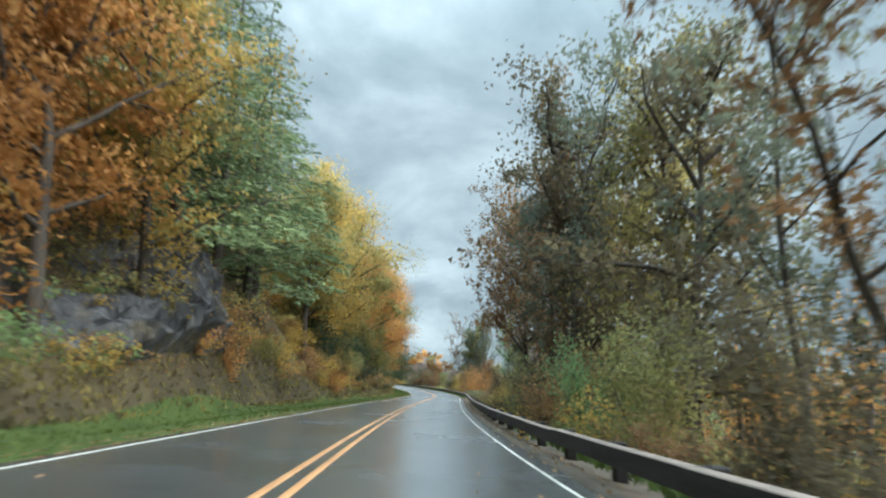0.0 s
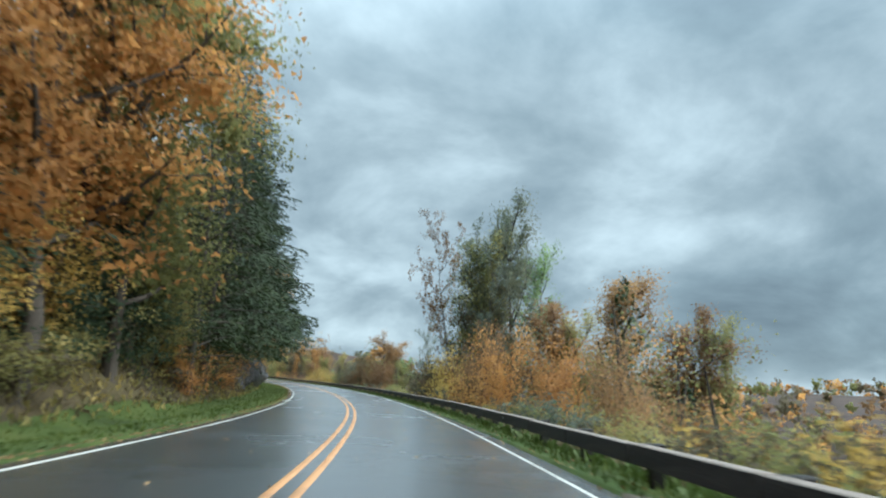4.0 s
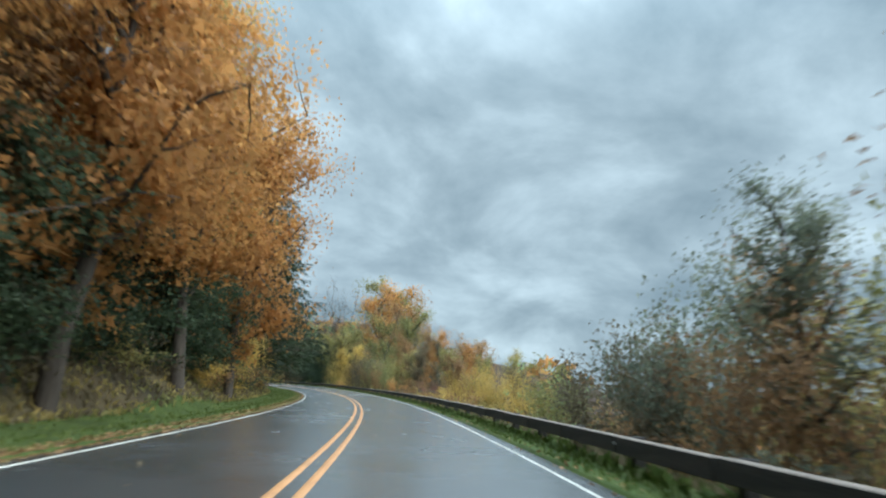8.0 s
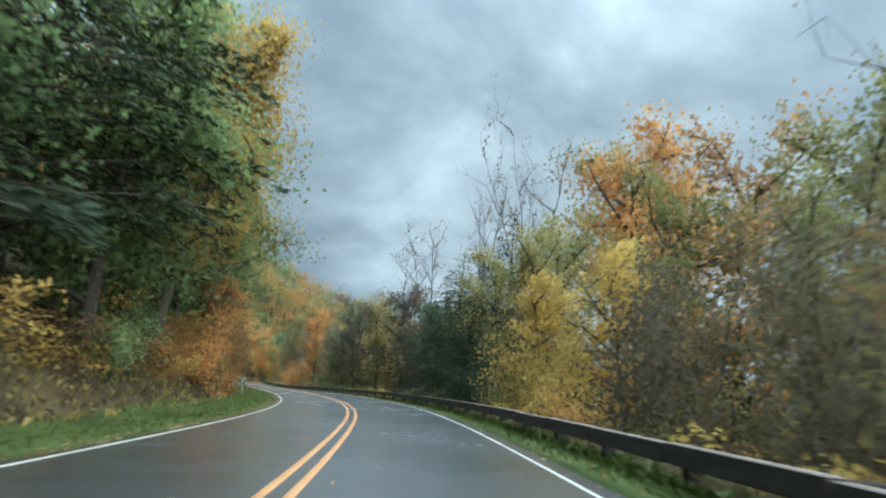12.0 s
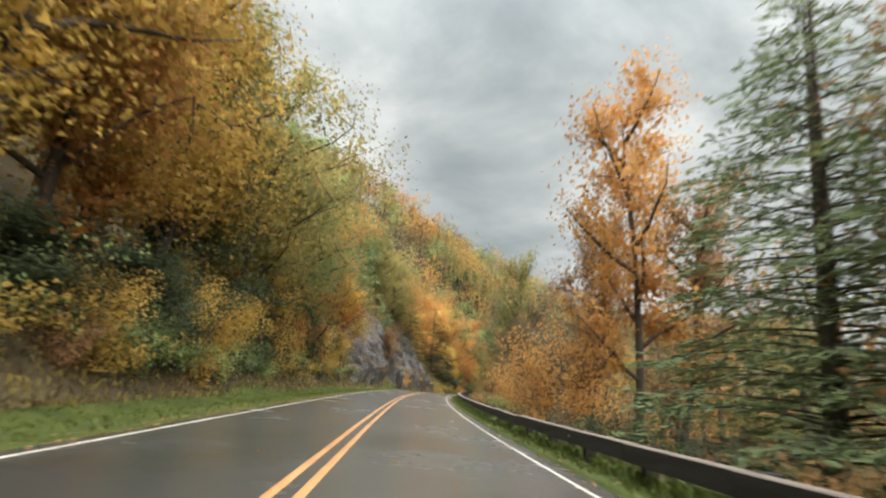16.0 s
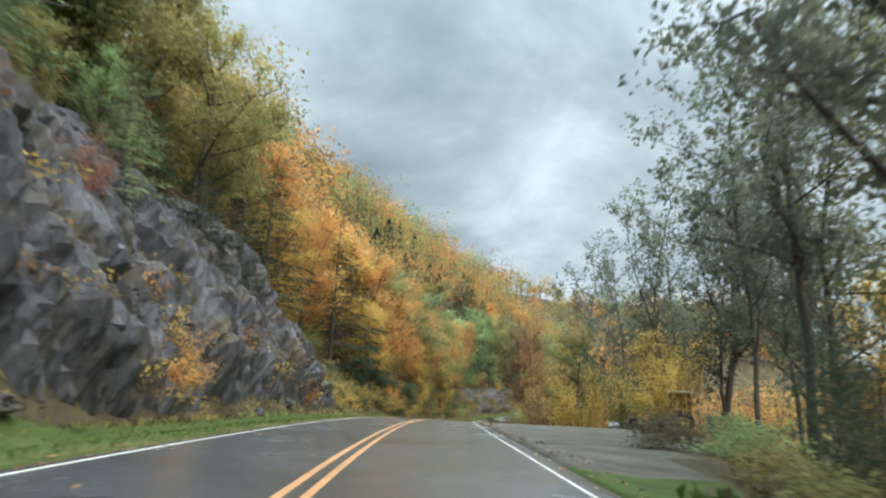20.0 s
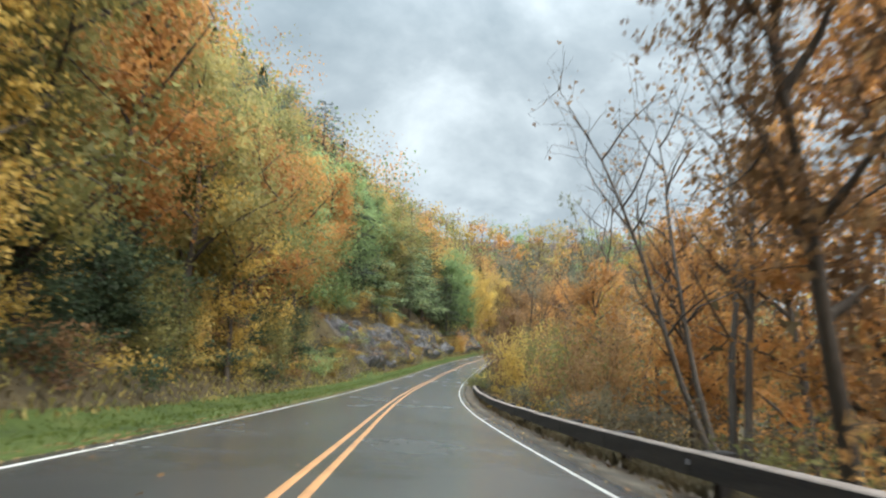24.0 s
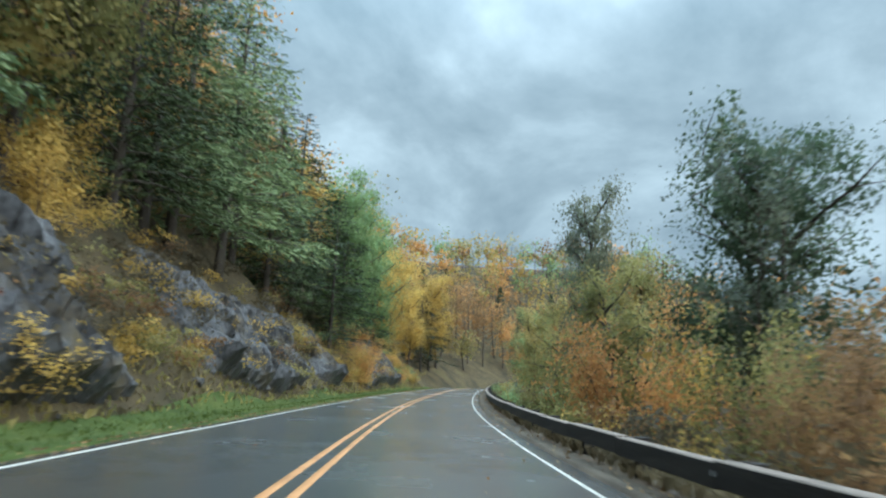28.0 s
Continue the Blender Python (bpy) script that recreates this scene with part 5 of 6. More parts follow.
# ---- trees and brush on the valley side ----
# kind, metres along, metres to the right, how high it reaches above the road, its width where it is not usual, and @ its turn
RIGHT = """
rust0 47.6 8.8 18 1.1 @4.5 | sparse_rust1 52.5 9.2 17 0.9 @2.79 | olive1 53.5 9 5.5 0.45 @0.3 | grey1 52 8.4 6 0.4 @4.31 | hill_rust0 145 36 15 1.5 | sparse_rust0 46.3 9 19 @4.12 | brown0 41.3 10 18 @5.35 | sparse_rust1 36.3 8.5 18 @4.91 | brown1 30.3 9.5 18 @5.21 | sparse0 27.3 8.5 19 @0.29
olive1 24.3 12 15 @6.28 | brown0 20.3 10 15 @3.69 | sparse1 14.3 10.5 16 @3.72 | twin0 9 10.5 16 0.6 @3.85 | rust1 44.3 13 15 @1.7 | olive0 34.3 13 14 @1.9 | sparse_rust0 8.3 10 15 @5.51
thicket_green 22.3 7.4 2.8 0.7 | thicket_brown 57.4 7.2 1.3 0.5 | thicket_olive 62.4 7.6 1.2 0.5 | thicket_yellow 50 7.5 1.5 0.5 | thicket_brown 53 7.2 2.6 0.8 | thicket_olive 57 8.2 2.4 0.9 | thicket_brown 55 8 1.2 0.4 | thicket_brown 60 8 1.9 0.8 | thicket_olive 40.3 7.2 3
thicket_brown 33.3 7.2 3 | thicket_olive 15.3 7.3 3 | thicket_brown 9.3 7.3 3 | thicket_rust 27.3 7.6 3 | thicket_brown 68.4 9 1.6 0.6
thicket_orange 76.4 13 3.4 | olive1 84.4 15 5 @6.13 | sparse_rust0 130.5 10 17 0.75 @4.4 | olive1 126.5 11 13.5 0.75 @1.76 | brown1 130 11.5 11.5 0.75 @3.39 | dark0 133 12 9 0.6 @0.52 | sparse1 124.5 11 14.5 0.75 @3.56 | grey1 128.5 10.5 14 0.85 @1.92
thicket_brown 128.5 8.2 3.2 0.8 | thicket_olive 133 8.4 2.4 0.7 | thicket_brown 137 8.2 2 0.6 | green1 148 25 18.5 0.9 | grey1 128 13.7 17 0.8 | rust1 167 11.5 6.8 0.7 | thicket_orange 116.5 9.2 4.2 0.9 | thicket_rust 119.5 9 4.8 1.1 | rust1 113.5 11 6.4 0.7
olive1 113.5 13 5.5 @0.25 | thicket_orange 110.5 10 3.8 0.9 | thicket_rust 106.5 12 3 | brown0 127.5 13 10 @0.5 | hill_rust1 141 41 11 1.3 | olive1 140 44 10 0.9
thicket_yellow 124.5 8.2 3.5 | thicket_rust 129.5 8 3 | olive1 141 13 3.6 0.5 @3.82 | sparse1 145.6 11 8.8 0.5 @2.23 | rust0 165.6 10.5 7.8 0.8 @0.38
olive1 155.6 11 3.4 0.45 @5.37 | green1 159.6 12 4.2 0.5 @0.68 | thicket_rust 161 9 3.6 0.9 | thicket_rust 163.6 9 4 1 | thicket_olive 168.6 10 4.4 1 | bare1 150.6 9 3.4 0.25 @0.51
bare0 151.6 9.4 3.0 0.25 @2.64 | grey1 171.6 9 5.3 0.45 @0.1 | thicket_rust 172 8.4 3.9 0.8 | thicket_brown 177 7.8 3 0.8 | thicket_brown 181 7.8 2.2 0.7 | thicket_olive 185 7.6 1.7 0.6 | thicket_grey 175.6 9 4.4 0.9 | thicket_grey 178.6 9.4 3.2 0.8 | thicket_olive 172.6 10.5 3.6 1
tall_weeds 189.7 8.5 2.7 | tall_weeds 186.7 8.5 2.2 | tall_weeds 183.7 8.2 1.8 | thicket_yellow 201.7 9 2.3 0.7 | thicket_yellow 196.7 9 1.8 0.6
thicket_yellow 192.7 9 2 0.7 | thicket_yellow 206.7 9.5 2.6 0.8 | thicket_red 212.7 8.5 1.3 0.5 | thicket_red 217.7 8.4 1.3 0.5
thicket_rust 209.7 9 1.6 0.6 | sparse1 222.7 10 3.6 0.3 @4.98 | olive1 230 14 5.5 0.7 @6.03 | rust1 224 13 4.5 0.6 @0.53 | brown1 236 15 7 0.7 @5.4 | orange1 242 16 9 0.7 @4.9 | rust0 248 17 10 0.7 @0.27 | thicket_rust 215 10 1.6 0.6 | thicket_brown 220 9.5 2 0.6 | thicket_rust 225.8 9 1.9 0.6 | brown1 235.8 11 5.8 0.55 | olive1 239.8 11 5.8 0.5 @2.48
thicket_orange 231.8 8 1.8 0.5 | rust1 243.8 12 4 0.5 @1.7 | thicket_olive 238.8 8.4 3 | thicket_rust 245.8 8.4 3.4 | olive0 250.8 12 4.5 0.5 @4.37
bare1 250 9 15 1.0 | brown1 256 18 9 @4.0 | olive1 257 13 8 0.7 @5.62 | yellow0 262.8 9.4 7.5 0.6 @3.49 | olive0 262 19 14 @1.97 | thicket_brown 252 8.6 5 1.2 | thicket_olive 247 9 5 1.2 | thicket_brown 258 8.4 5 1.1 | rust1 253 15 8 @1.03 | orange0 284 27 23 @3.21 | olive0 284.9 25 24 @5.93 | orange1 278 20 21.5 @3.8 | rust0 271 21 18 @1.94
olive1 268.9 16 13.5 @5.07 | yellow1 268.9 8.4 7 @2.48 | thicket_yellow 265.8 7.8 3.8 | thicket_olive 269.5 7.6 2.4 0.5 | thicket_brown 273 7.4 2.2 0.5 | olive1 271.9 9.4 10 @0.59 | olive0 274.9 11 12 @4.92
olive0 277 9 10 0.7 @0.19 | hemlock2 278 12.5 12 0.8 @2.66 | thicket_dark 279 7.6 4 0.8 | thicket_dark 284 7.6 4 0.8 | thicket_dark 274 8.4 4.5 0.9 | hemlock0 280.9 9 10 0.62 @2.52 | hemlock1 284.9 8.8 11 0.62 @4.77 | hemlock2 290.9 9.6 10.5 0.6 @3.3 | bare0 283.9 10 20.5 @0.83 | bare1 289.9 9.2 20 @5.06
twin0 294.9 9.6 19 @5.47 | bare0 298.9 9.5 16 @2.87 | brown1 303.9 10 12 @2.26 | olive1 308.9 9.5 11 @0.11 | hemlock0 305.9 12 12 @0.44 | brown0 314 10 12 @2.36 | grey1 319 10 12 @0.71
olive0 324 11 12 @6.09 | rust1 329 10 10.5 @4.05 | brown1 297.9 12 10 @1.96 | olive1 291.9 12 10 @3.67 | brown0 323 9 8 @1.06 | hemlock1 316 13 11 @5.76 | pine2 332 9.5 11.5 0.85 | pine0 333.5 10.4 11 0.85 | pine1 330.5 10.8 9 0.8
orange1 339.3 8.2 12.6 0.75 @4.39 | rust0 352.5 10.6 13 0.5 @1.14 | rust1 350 9.6 10 0.45 @2.98 | orange1 356 11 5 0.5 @4.48 | thicket_orange 352 9 4.6 1.1 | thicket_brown 357 9 4.5 1.2 | sparse_rust0 350.5 10 15 0.45 @2.95 | brown1 361 11 5 0.55 @5.17 | rust1 343.4 11 10 @2.9
brown1 366 10 5.5 @6.15 | brown0 372 11 6 @3.51 | bare1 370 12 8.5 0.5 @5.54 | brown1 379 11 7.5 @0.2 | sparse_rust1 376 9.5 6.5 0.5 @3.96 | thicket_orange 368 9 2.9 0.8
thicket_orange 363 9 2.7 0.7 | brown0 385 9.5 7 @5.67 | thicket_rust 373 8.4 3.5 | olive1 389.5 9.8 17 0.85 @3.05 | olive1 396 9.7 14 0.8 @1.92 | brown0 386 11.5 9 0.8 @6.03
rust0 383 11 9 @4.91 | sparse_rust1 394 11.5 15 @1.26 | brown1 392 13 12 @0.8 | thicket_rust 391 8.2 4 0.9 | thicket_olive 396.5 8.2 4.2 0.9 | thicket_brown 387.5 8.8 3 0.7 | thicket_brown 400 8 2.6 0.7 | grey1 404.2 9.2 15 1.1 @5.02 | thicket_dark 406.8 8.4 2.2 0.6 | thicket_brown 403.2 7.8 2.2 0.6
sparse1 412.5 11 17 1.3 | sparse0 420 16 15.5 0.9 | bare0 436 16 15 0.7 | bare1 445 15.5 15 0.7 | sparse0 418 12.5 15 1.0 @5.09 | sparse0 414.5 13.5 15 @0.03 | olive1 409.3 14 12 @1.14 | thicket_rust 400.1 7.4 3 | thicket_yellow 431.9 14.5 5 1 | sparse0 456.1 14 17 @5.89
sparse1 448.7 15 18 @0.28 | sparse0 440.3 16.5 19 @6.11 | sparse1 443.4 18 19 @1.35 | sparse0 431.9 17.5 16.5 @1.22 | grey1 435 18 16 @2.67 | sparse1 423.7 17 14.5 @4.01
grey0 427.8 20 14 @6.15 | yellow1 439.2 15.5 6.5 @2.99 | thicket_olive 444.5 14.5 4.5 | yellow1 421.6 19 7 @5.59 | thicket_yellow 449.8 12 4.5 | olive1 454 12 9 @2.26
thicket_rust 457.2 9.5 3 | olive0 460.3 12 8 @0.14 | orange1 462.4 16 8 @2.41 | rust0 477.2 8.2 13.8 0.75 @2.22 | rust1 481.5 7.6 12.5 0.7 @0.78
thicket_yellow 473 10 6.2 1.5 | thicket_brown 467 9.4 3.2 0.8 | thicket_olive 460.3 7.2 1.2 0.5 | thicket_orange 476.2 13 6 | orange0 470.9 17 8 @0.15
twin0 484.6 7.5 12.5 @4.74 | twin1 487.8 9 12.5 @3.34 | orange0 488.9 12 9.5 @3.29 | orange1 493.1 10.5 7 @2.6 | orange0 484.6 11 10 @6.05 | rust1 496.3 13 8.5 @2.37
orange1 499.4 9.5 6.5 @2.98 | yellow1 503.7 10.5 6 @4.33 | bare1 512 9.2 9.5 0.6 @5.83 | sparse1 505 10 11 0.6 @5.39 | thicket_yellow 511 7.9 3.9 0.8 | thicket_olive 514 8.8 4 0.9 | thicket_olive 499 8 3.4 0.8 | thicket_rust 502.5 7.6 2.8 0.6 | thicket_rust 496 8.4 3.8 0.8 | thicket_rust 517 7.4 5 1 | orange0 502.6 15 8 @5.98 | bare0 508.5 8.6 14 @0.99
bare1 502.6 8.4 13 @4.64 | thicket_yellow 508.4 8.6 3.6 0.8 | thicket_yellow 505 10 4.2 0.9 | rust1 523.4 7.4 6.6 0.55 @4.91 | twin1 519.3 7.6 11.5 @0.49
rust0 515.1 11 7.5 @1.31 | orange1 543.9 10 10 @0.76 | rust0 531.6 11 10 @2.93 | rust1 535.7 9.6 9.4 @0.41 | orange0 526.5 12 9.5 @3.46 | orange1 521.3 11 8 @5.8 | rust0 538.8 12 9 @6.16
sparse0 540.9 8.5 14 @0.24 | sparse1 543.9 10 13.5 @4.29 | sparse0 536.7 13 13 @0.9 | thicket_rust 556 8.4 2.4 0.6 | green1 552 11.5 8.5 0.7 @0.2 | olive1 572 9 6.2 0.6 @0.65
grey1 580 9.5 12.3 0.75 @2.03 | sparse1 582 10 12 0.8 @0.03 | dark0 561 11 9.5 0.75 | thicket_orange 567 8.4 3.2 0.9 | thicket_olive 559 8.6 2.6 0.6 | dark0 563 11 8.6 0.7 @5.96 | sparse1 560 9.6 8.6 0.6 @2.95
olive1 576 11 8 @2.95 | thicket_olive 574 7.8 3.2 | olive1 594 9.4 8 @1.97 | olive1 603 9 8 @5.56 | green1 611 9.5 9 @4.48 | orange1 619 9.2 8 @0.06 | olive0 628 9.6 8 @1.87
orange1 258 27 9 | rust1 262 31 10 | olive1 250 26 6.5 | brown1 246 30 5 | rust0 268 33 11 | rust1 252 40 4 | olive1 244 38 3 | olive0 256 34 8
twin0 288 12.6 17 0.75 | twin1 281 13 22 0.8 | hemlock1 281 11 13 0.7 | hemlock0 286 12 12 0.7 | hemlock2 276 10.5 10 0.6 | dark0 292 10 9 0.8 | dark1 287 8.8 8 0.7 | dark0 281.5 9 8.5 0.8 | rust1 638 9 8 @4.53 | green0 648 10 9 @0.28 | orange0 586 14 9 @5.38 | rust0 598 13 9 @5.73
"""
for entry in RIGHT.strip().replace("\n", "|").split("|"):
    word = entry.split("@")[0].split()
    plant(word[0], float(word[1]), float(word[2]), turn=float(entry.split("@")[1]) if "@" in entry else None, top=float(word[3]), wide=float(word[4]) if len(word) > 4 else None, group="trees and brush on the valley side")

# brush behind the rail
BRUSH = [(-9.8, 60.4, "olive brown rust olive yellow", 5.9), (60.4, 112.5, "olive brown rust grey", 6.2), (112.5, 150.6, "rust brown olive olive", 6.4), (150.6, 196.7, "olive green brown rust", 6.4),
         (196.7, 240.8, "yellow rust brown olive red", 6.4), (240.8, 300.9, "olive yellow brown orange", 6.4), (300.9, 346.6, "olive brown dark rust", 6.4), (346.6, 407.3, "brown rust olive orange", 6.2),
         (459.3, 519.3, "brown olive yellow orange", 5.9), (519.3, 568, "brown olive brown olive rust", 5.8), (568, 648, "olive brown green rust", 5.8)]
brush_spots = []
for s_a, s_b, tones, first in BRUSH:
    tones = tones.split()
    s = s_a
    while s < s_b:
        k = tones[rng.integers(len(tones))]
        if rng.random() < 0.36:
            plant("bush_" + k, s + rng.random() * 1.5, first + rng.random() * 1.2, 0.4 + 0.45 * rng.random(), wide=0.7 + 0.6 * rng.random(), group="brush behind the guard rail")
        for row in range(5):
            brush_spots.append((s + rng.random() * 2.2, first + 0.3 + row * 1.6 + rng.random() * 1.5, tones[rng.integers(len(tones))] + ("+" if row > 1 and rng.random() < 0.5 else "")))
        if rng.random() < 0.2:
            plant("weeds" if rng.random() < 0.6 else "weeds_gold", s, first + 0.2 + rng.random(), 0.7 + 0.5 * rng.random(), group="weeds behind the guard rail")
        s += 2.3 + 1.0 * rng.random()
for s, d, k in ((400.5, 6.2, "olive"), (402.5, 7.2, "dark"), (404.5, 6.4, "olive"), (404, 8.6, "dark"), (406.5, 7.2, "brown"), (408, 7.6, "olive"), (411, 8.6, "green"), (409, 9.6, "dark"), (414.5, 9.8, "olive"), (413, 7.4, "brown"), (416.5, 11, "dark"), (419, 12.2, "olive"), (417.5, 9.2, "brown")):
    plant("bush_" + k, s, d, 0.5, wide=0.9)
plant("bush_olive", 520.5, 4.7, 0.8, wide=1.2)
plant("bush_grey", 522, 5.0, 0.7, wide=1.1)
plant("bush_olive", 466, 4.9, 0.5, wide=0.9)


# ---- woods on the far slopes, grass and fallen leaves: uncountable stuff ----
def woods(name, spots, label, size, leaves, height, wide=0.17, lift=0.6, trunks=True, seed=5):
    """Many plants joined: spots of (s, d, tone); a tone with + is a taller one."""
    r = np.random.default_rng(seed)
    root = tagged(new(name), label, "woods" if trunks else "brush", kind="stuff")
    by_tone, verts, faces = {}, [], []
    for s, d, tone in spots:
        x, y, z = spot(s, d)
        tall = 1.7 if tone.endswith("+") else 1.0
        tone = tone.rstrip("+")
        h = height * (0.7 + 0.6 * r.random()) * tall
        n = int(leaves * (1.6 if tall > 1 else 1))
        if tone in ("hemlock", "needle", "pine"):
            u = r.random(n) ** 0.8
            rad, az = h * 0.26 * (1 - u) ** 0.8 * np.sqrt(r.random(n)), r.random(n) * 6.28
            c = np.column_stack([rad * np.cos(az), rad * np.sin(az), h * (0.1 + 0.9 * u)])
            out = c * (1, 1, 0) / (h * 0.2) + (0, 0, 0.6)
            c = c + (x, y, z)
            tone = "pine" if tone == "pine" else "needle"
        else:
            lobes = r.normal(0, 1, (7, 3)) * (h * wide, h * wide, h * 0.17) + (0, 0, h * lift)
            off = np.clip(r.normal(0, 1, (n, 3)), -1.8, 1.8)
            c = lobes[r.integers(0, 7, n)] + off * (h * wide * 0.55, h * wide * 0.55, h * 0.085)
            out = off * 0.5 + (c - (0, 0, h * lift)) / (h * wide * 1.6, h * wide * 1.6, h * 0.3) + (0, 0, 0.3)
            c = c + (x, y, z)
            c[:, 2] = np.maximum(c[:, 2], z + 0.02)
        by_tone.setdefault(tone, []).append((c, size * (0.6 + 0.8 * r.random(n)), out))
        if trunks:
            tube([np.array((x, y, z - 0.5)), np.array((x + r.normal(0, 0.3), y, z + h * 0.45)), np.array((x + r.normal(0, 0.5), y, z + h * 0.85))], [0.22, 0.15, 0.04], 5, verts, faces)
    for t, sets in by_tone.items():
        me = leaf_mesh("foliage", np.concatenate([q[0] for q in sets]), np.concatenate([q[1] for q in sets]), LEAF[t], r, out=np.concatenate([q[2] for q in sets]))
        tagged(part_mesh("foliage", me, root), kind="stuff")
    if trunks:
        tagged(part_mesh("trunks", mesh_from("trunks", verts, faces, BARK, None, True), root), kind="stuff")


r_w = np.random.default_rng(11)


def toned(places, tones):
    return [(s, d, tones[r_w.integers(len(tones))]) for s, d in places]


for s in np.arange(529, 628, 0.7):
    bank_spots.append((s, -(8.2 + 4.6 * r_w.random()), ["brown", "olive", "rust", "brown", "yellow"][r_w.integers(5)]))
for s in np.arange(390, 441, 1.6):
    bank_spots.append((s, -(8.0 + 4.8 * r_w.random()), ["brown", "olive", "green", "rust", "red"][r_w.integers(5)]))
woods("slope_woods", slope_spots, "mixed autumn trees crowding the slope above the road", 0.46, 620, 15, seed=21)
woods("bank_brush", bank_spots, "dense mixed undergrowth on the bank", 0.125, 290, 1.5, 0.38, 0.5, False, 22)
woods("roadside_brush", brush_spots, "dense brown and olive brush behind the guard rail", 0.13, 290, 1.6, 0.36, 0.5, False, 23)
hill = [(s, -(38 + 11 * k + 9 * r_w.random())) for s in np.arange(-40, 750, 4.4) for k in range(9) if r_w.random() < 0.8]
woods("hillside_woods", toned(hill, ["orange", "orange", "rust", "olive", "green", "yellow", "olive"]), "autumn woods of orange, olive and green trees on the hillside", 0.95, 170, 15, seed=24)
ridge = [(s, -(24 + 36 * r_w.random())) for s in np.arange(545, 650, 1.0)]
woods("ridge_woods", toned(ridge, ["orange", "rust", "olive", "orange", "green", "olive"]), "tall orange and green trees along the shoulder of the hill", 0.6, 300, 20, seed=31)
slope = [(s, 13 + 105 * r_w.random() ** 1.2) for s in np.arange(-20, 455, 0.55)]
slope = [(s, d) for s, d in slope if d > 23 and (d > 34 or not 395 < s < 462)]
woods("valley_woods", toned(slope, ["rust", "olive", "orange", "brown", "green", "yellow"]), "thin autumn woods on the slope below the road", 0.48, 170, 8.5, seed=25)
late = [(s, 15 + 150 * r_w.random() ** 1.3) for s in np.arange(462, 756, 0.36)]
woods("valley_woods", toned(late, ["rust", "orange", "orange", "yellow", "olive", "brown"]), "orange and rust-brown woods filling the head of the valley", 0.46, 200, 9.5, seed=27)
screen = [(s, 14.5 + 12 * r_w.random()) for a_, b_ in ((-5, 48), (112, 136), (244, 400), (466, 560)) for s in np.arange(a_, b_, 1.15)]
woods("slope_woods", toned(screen, ["olive", "brown", "rust", "needle", "olive", "orange"]), "close-grown trees on the slope just below the road", 0.25, 480, 9.5, seed=28)
across = [(s, 115 + 320 * r_w.random()) for s in np.arange(40, 420, 0.5)]
woods("distant_woods", toned(across, ["rust", "brown", "olive", "rust", "orange"]), "rust and olive woods on the valley floor", 2.0, 40, 10, trunks=False, seed=29)
far = [(s, 180 + 900 * r_w.random()) for s in np.arange(-60, 700, 0.9)]
woods("distant_woods", toned(far, ["rust", "brown", "orange", "olive"]), "rust-brown woods on distant hills across the valley", 4.5, 20, 14, trunks=False, seed=26)


def blades(name, count, s_range, d_range, size, mat, label, lie=False, seed=3):
    r = np.random.default_rng(seed)
    s, d = r.uniform(*s_range, count), d_range[0] + (d_range[1] - d_range[0]) * r.random(count)
    if lie:
        keep = np.abs(d) < 3.6
        x0, y0 = plan(s, d)
        xr, yr, zr = road_point(s, d, 0.012)
        z = np.where(keep, zr, ground(s, d) + 0.02)
        c = np.column_stack([x0, y0, z])
        ways = np.column_stack([r.normal(0, 1, count), r.normal(0, 1, count), r.normal(0, 0.08, count)])
    else:
        x0, y0 = plan(s, d)
        c = np.column_stack([x0, y0, ground(s, d) + size * 0.4])
        ways = np.column_stack([r.normal(0, 0.5, count), r.normal(0, 0.5, count), np.ones(count)])
    me = leaf_mesh(name, c, size * (0.5 + 0.9 * r.random(count)), mat, r, ways, 0.9 if lie else 0.4, folded=lie)
    return tagged(new(name, me), label, name.replace("_", " "), kind="stuff")


blades("grass", 70000, (-8, 640), (-6.9, -3.72), 0.10, LEAF["grass"], "short wet green grass on the hill-side verge", seed=3)
blades("grass", 26000, (84, 404), (3.8, 5.4), 0.11, LEAF["grass"], "green grass below the guard rail", seed=4)
blades("grass", 9000, (440, 640), (4.3, 6.2), 0.22, LEAF["brown"], "dry grass below the guard rail", seed=6)
blades("tall_grass", 14000, (-8, 405), (4.9, 7.4), 0.34, LEAF["brown"], "tall dry grass behind the guard rail", seed=7)
blades("tall_grass", 7000, (456, 640), (4.9, 7.4), 0.34, LEAF["brown"], "tall dry grass behind the guard rail", seed=17)
blades("tall_grass", 16000, (-8, 405), (4.55, 5.3), 0.24, LEAF["grass"], "rank green grass under the guard rail", seed=18)
blades("tall_grass", 9000, (456, 640), (4.4, 5.2), 0.24, LEAF["brown"], "dry grass under the guard rail", seed=21)
blades("tall_grass", 30000, (-8, 640), (-9.4, -6.5), 0.26, LEAF["brown"], "dry grass and dead stalks on the bank", seed=20)
blades("tall_grass", 22000, (-8, 640), (-8.6, -6.4), 0.26, LEAF["olive"], "rank grass and ferns at the foot of the bank", seed=8)
blades("fallen_leaves", 9000, (150, 216), (-4.2, -3.45), 0.055, LEAF["litter"], "thick drift of orange leaves along the road's edge", True, 19)
blades("fallen_leaves", 26000, (-6, 640), (-3.95, -3.48), 0.05, LEAF["litter"], "orange leaves along the road's edge", True, 9)
blades("fallen_leaves", 900, (-6, 640), (-3.4, 3.5), 0.055, LEAF["litter"], "few wet leaves scattered on the asphalt", True, 10)
blades("fallen_leaves", 6000, (-6, 640), (3.5, 4.4), 0.06, LEAF["litter"], "brown leaves on the shoulder", True, 12)


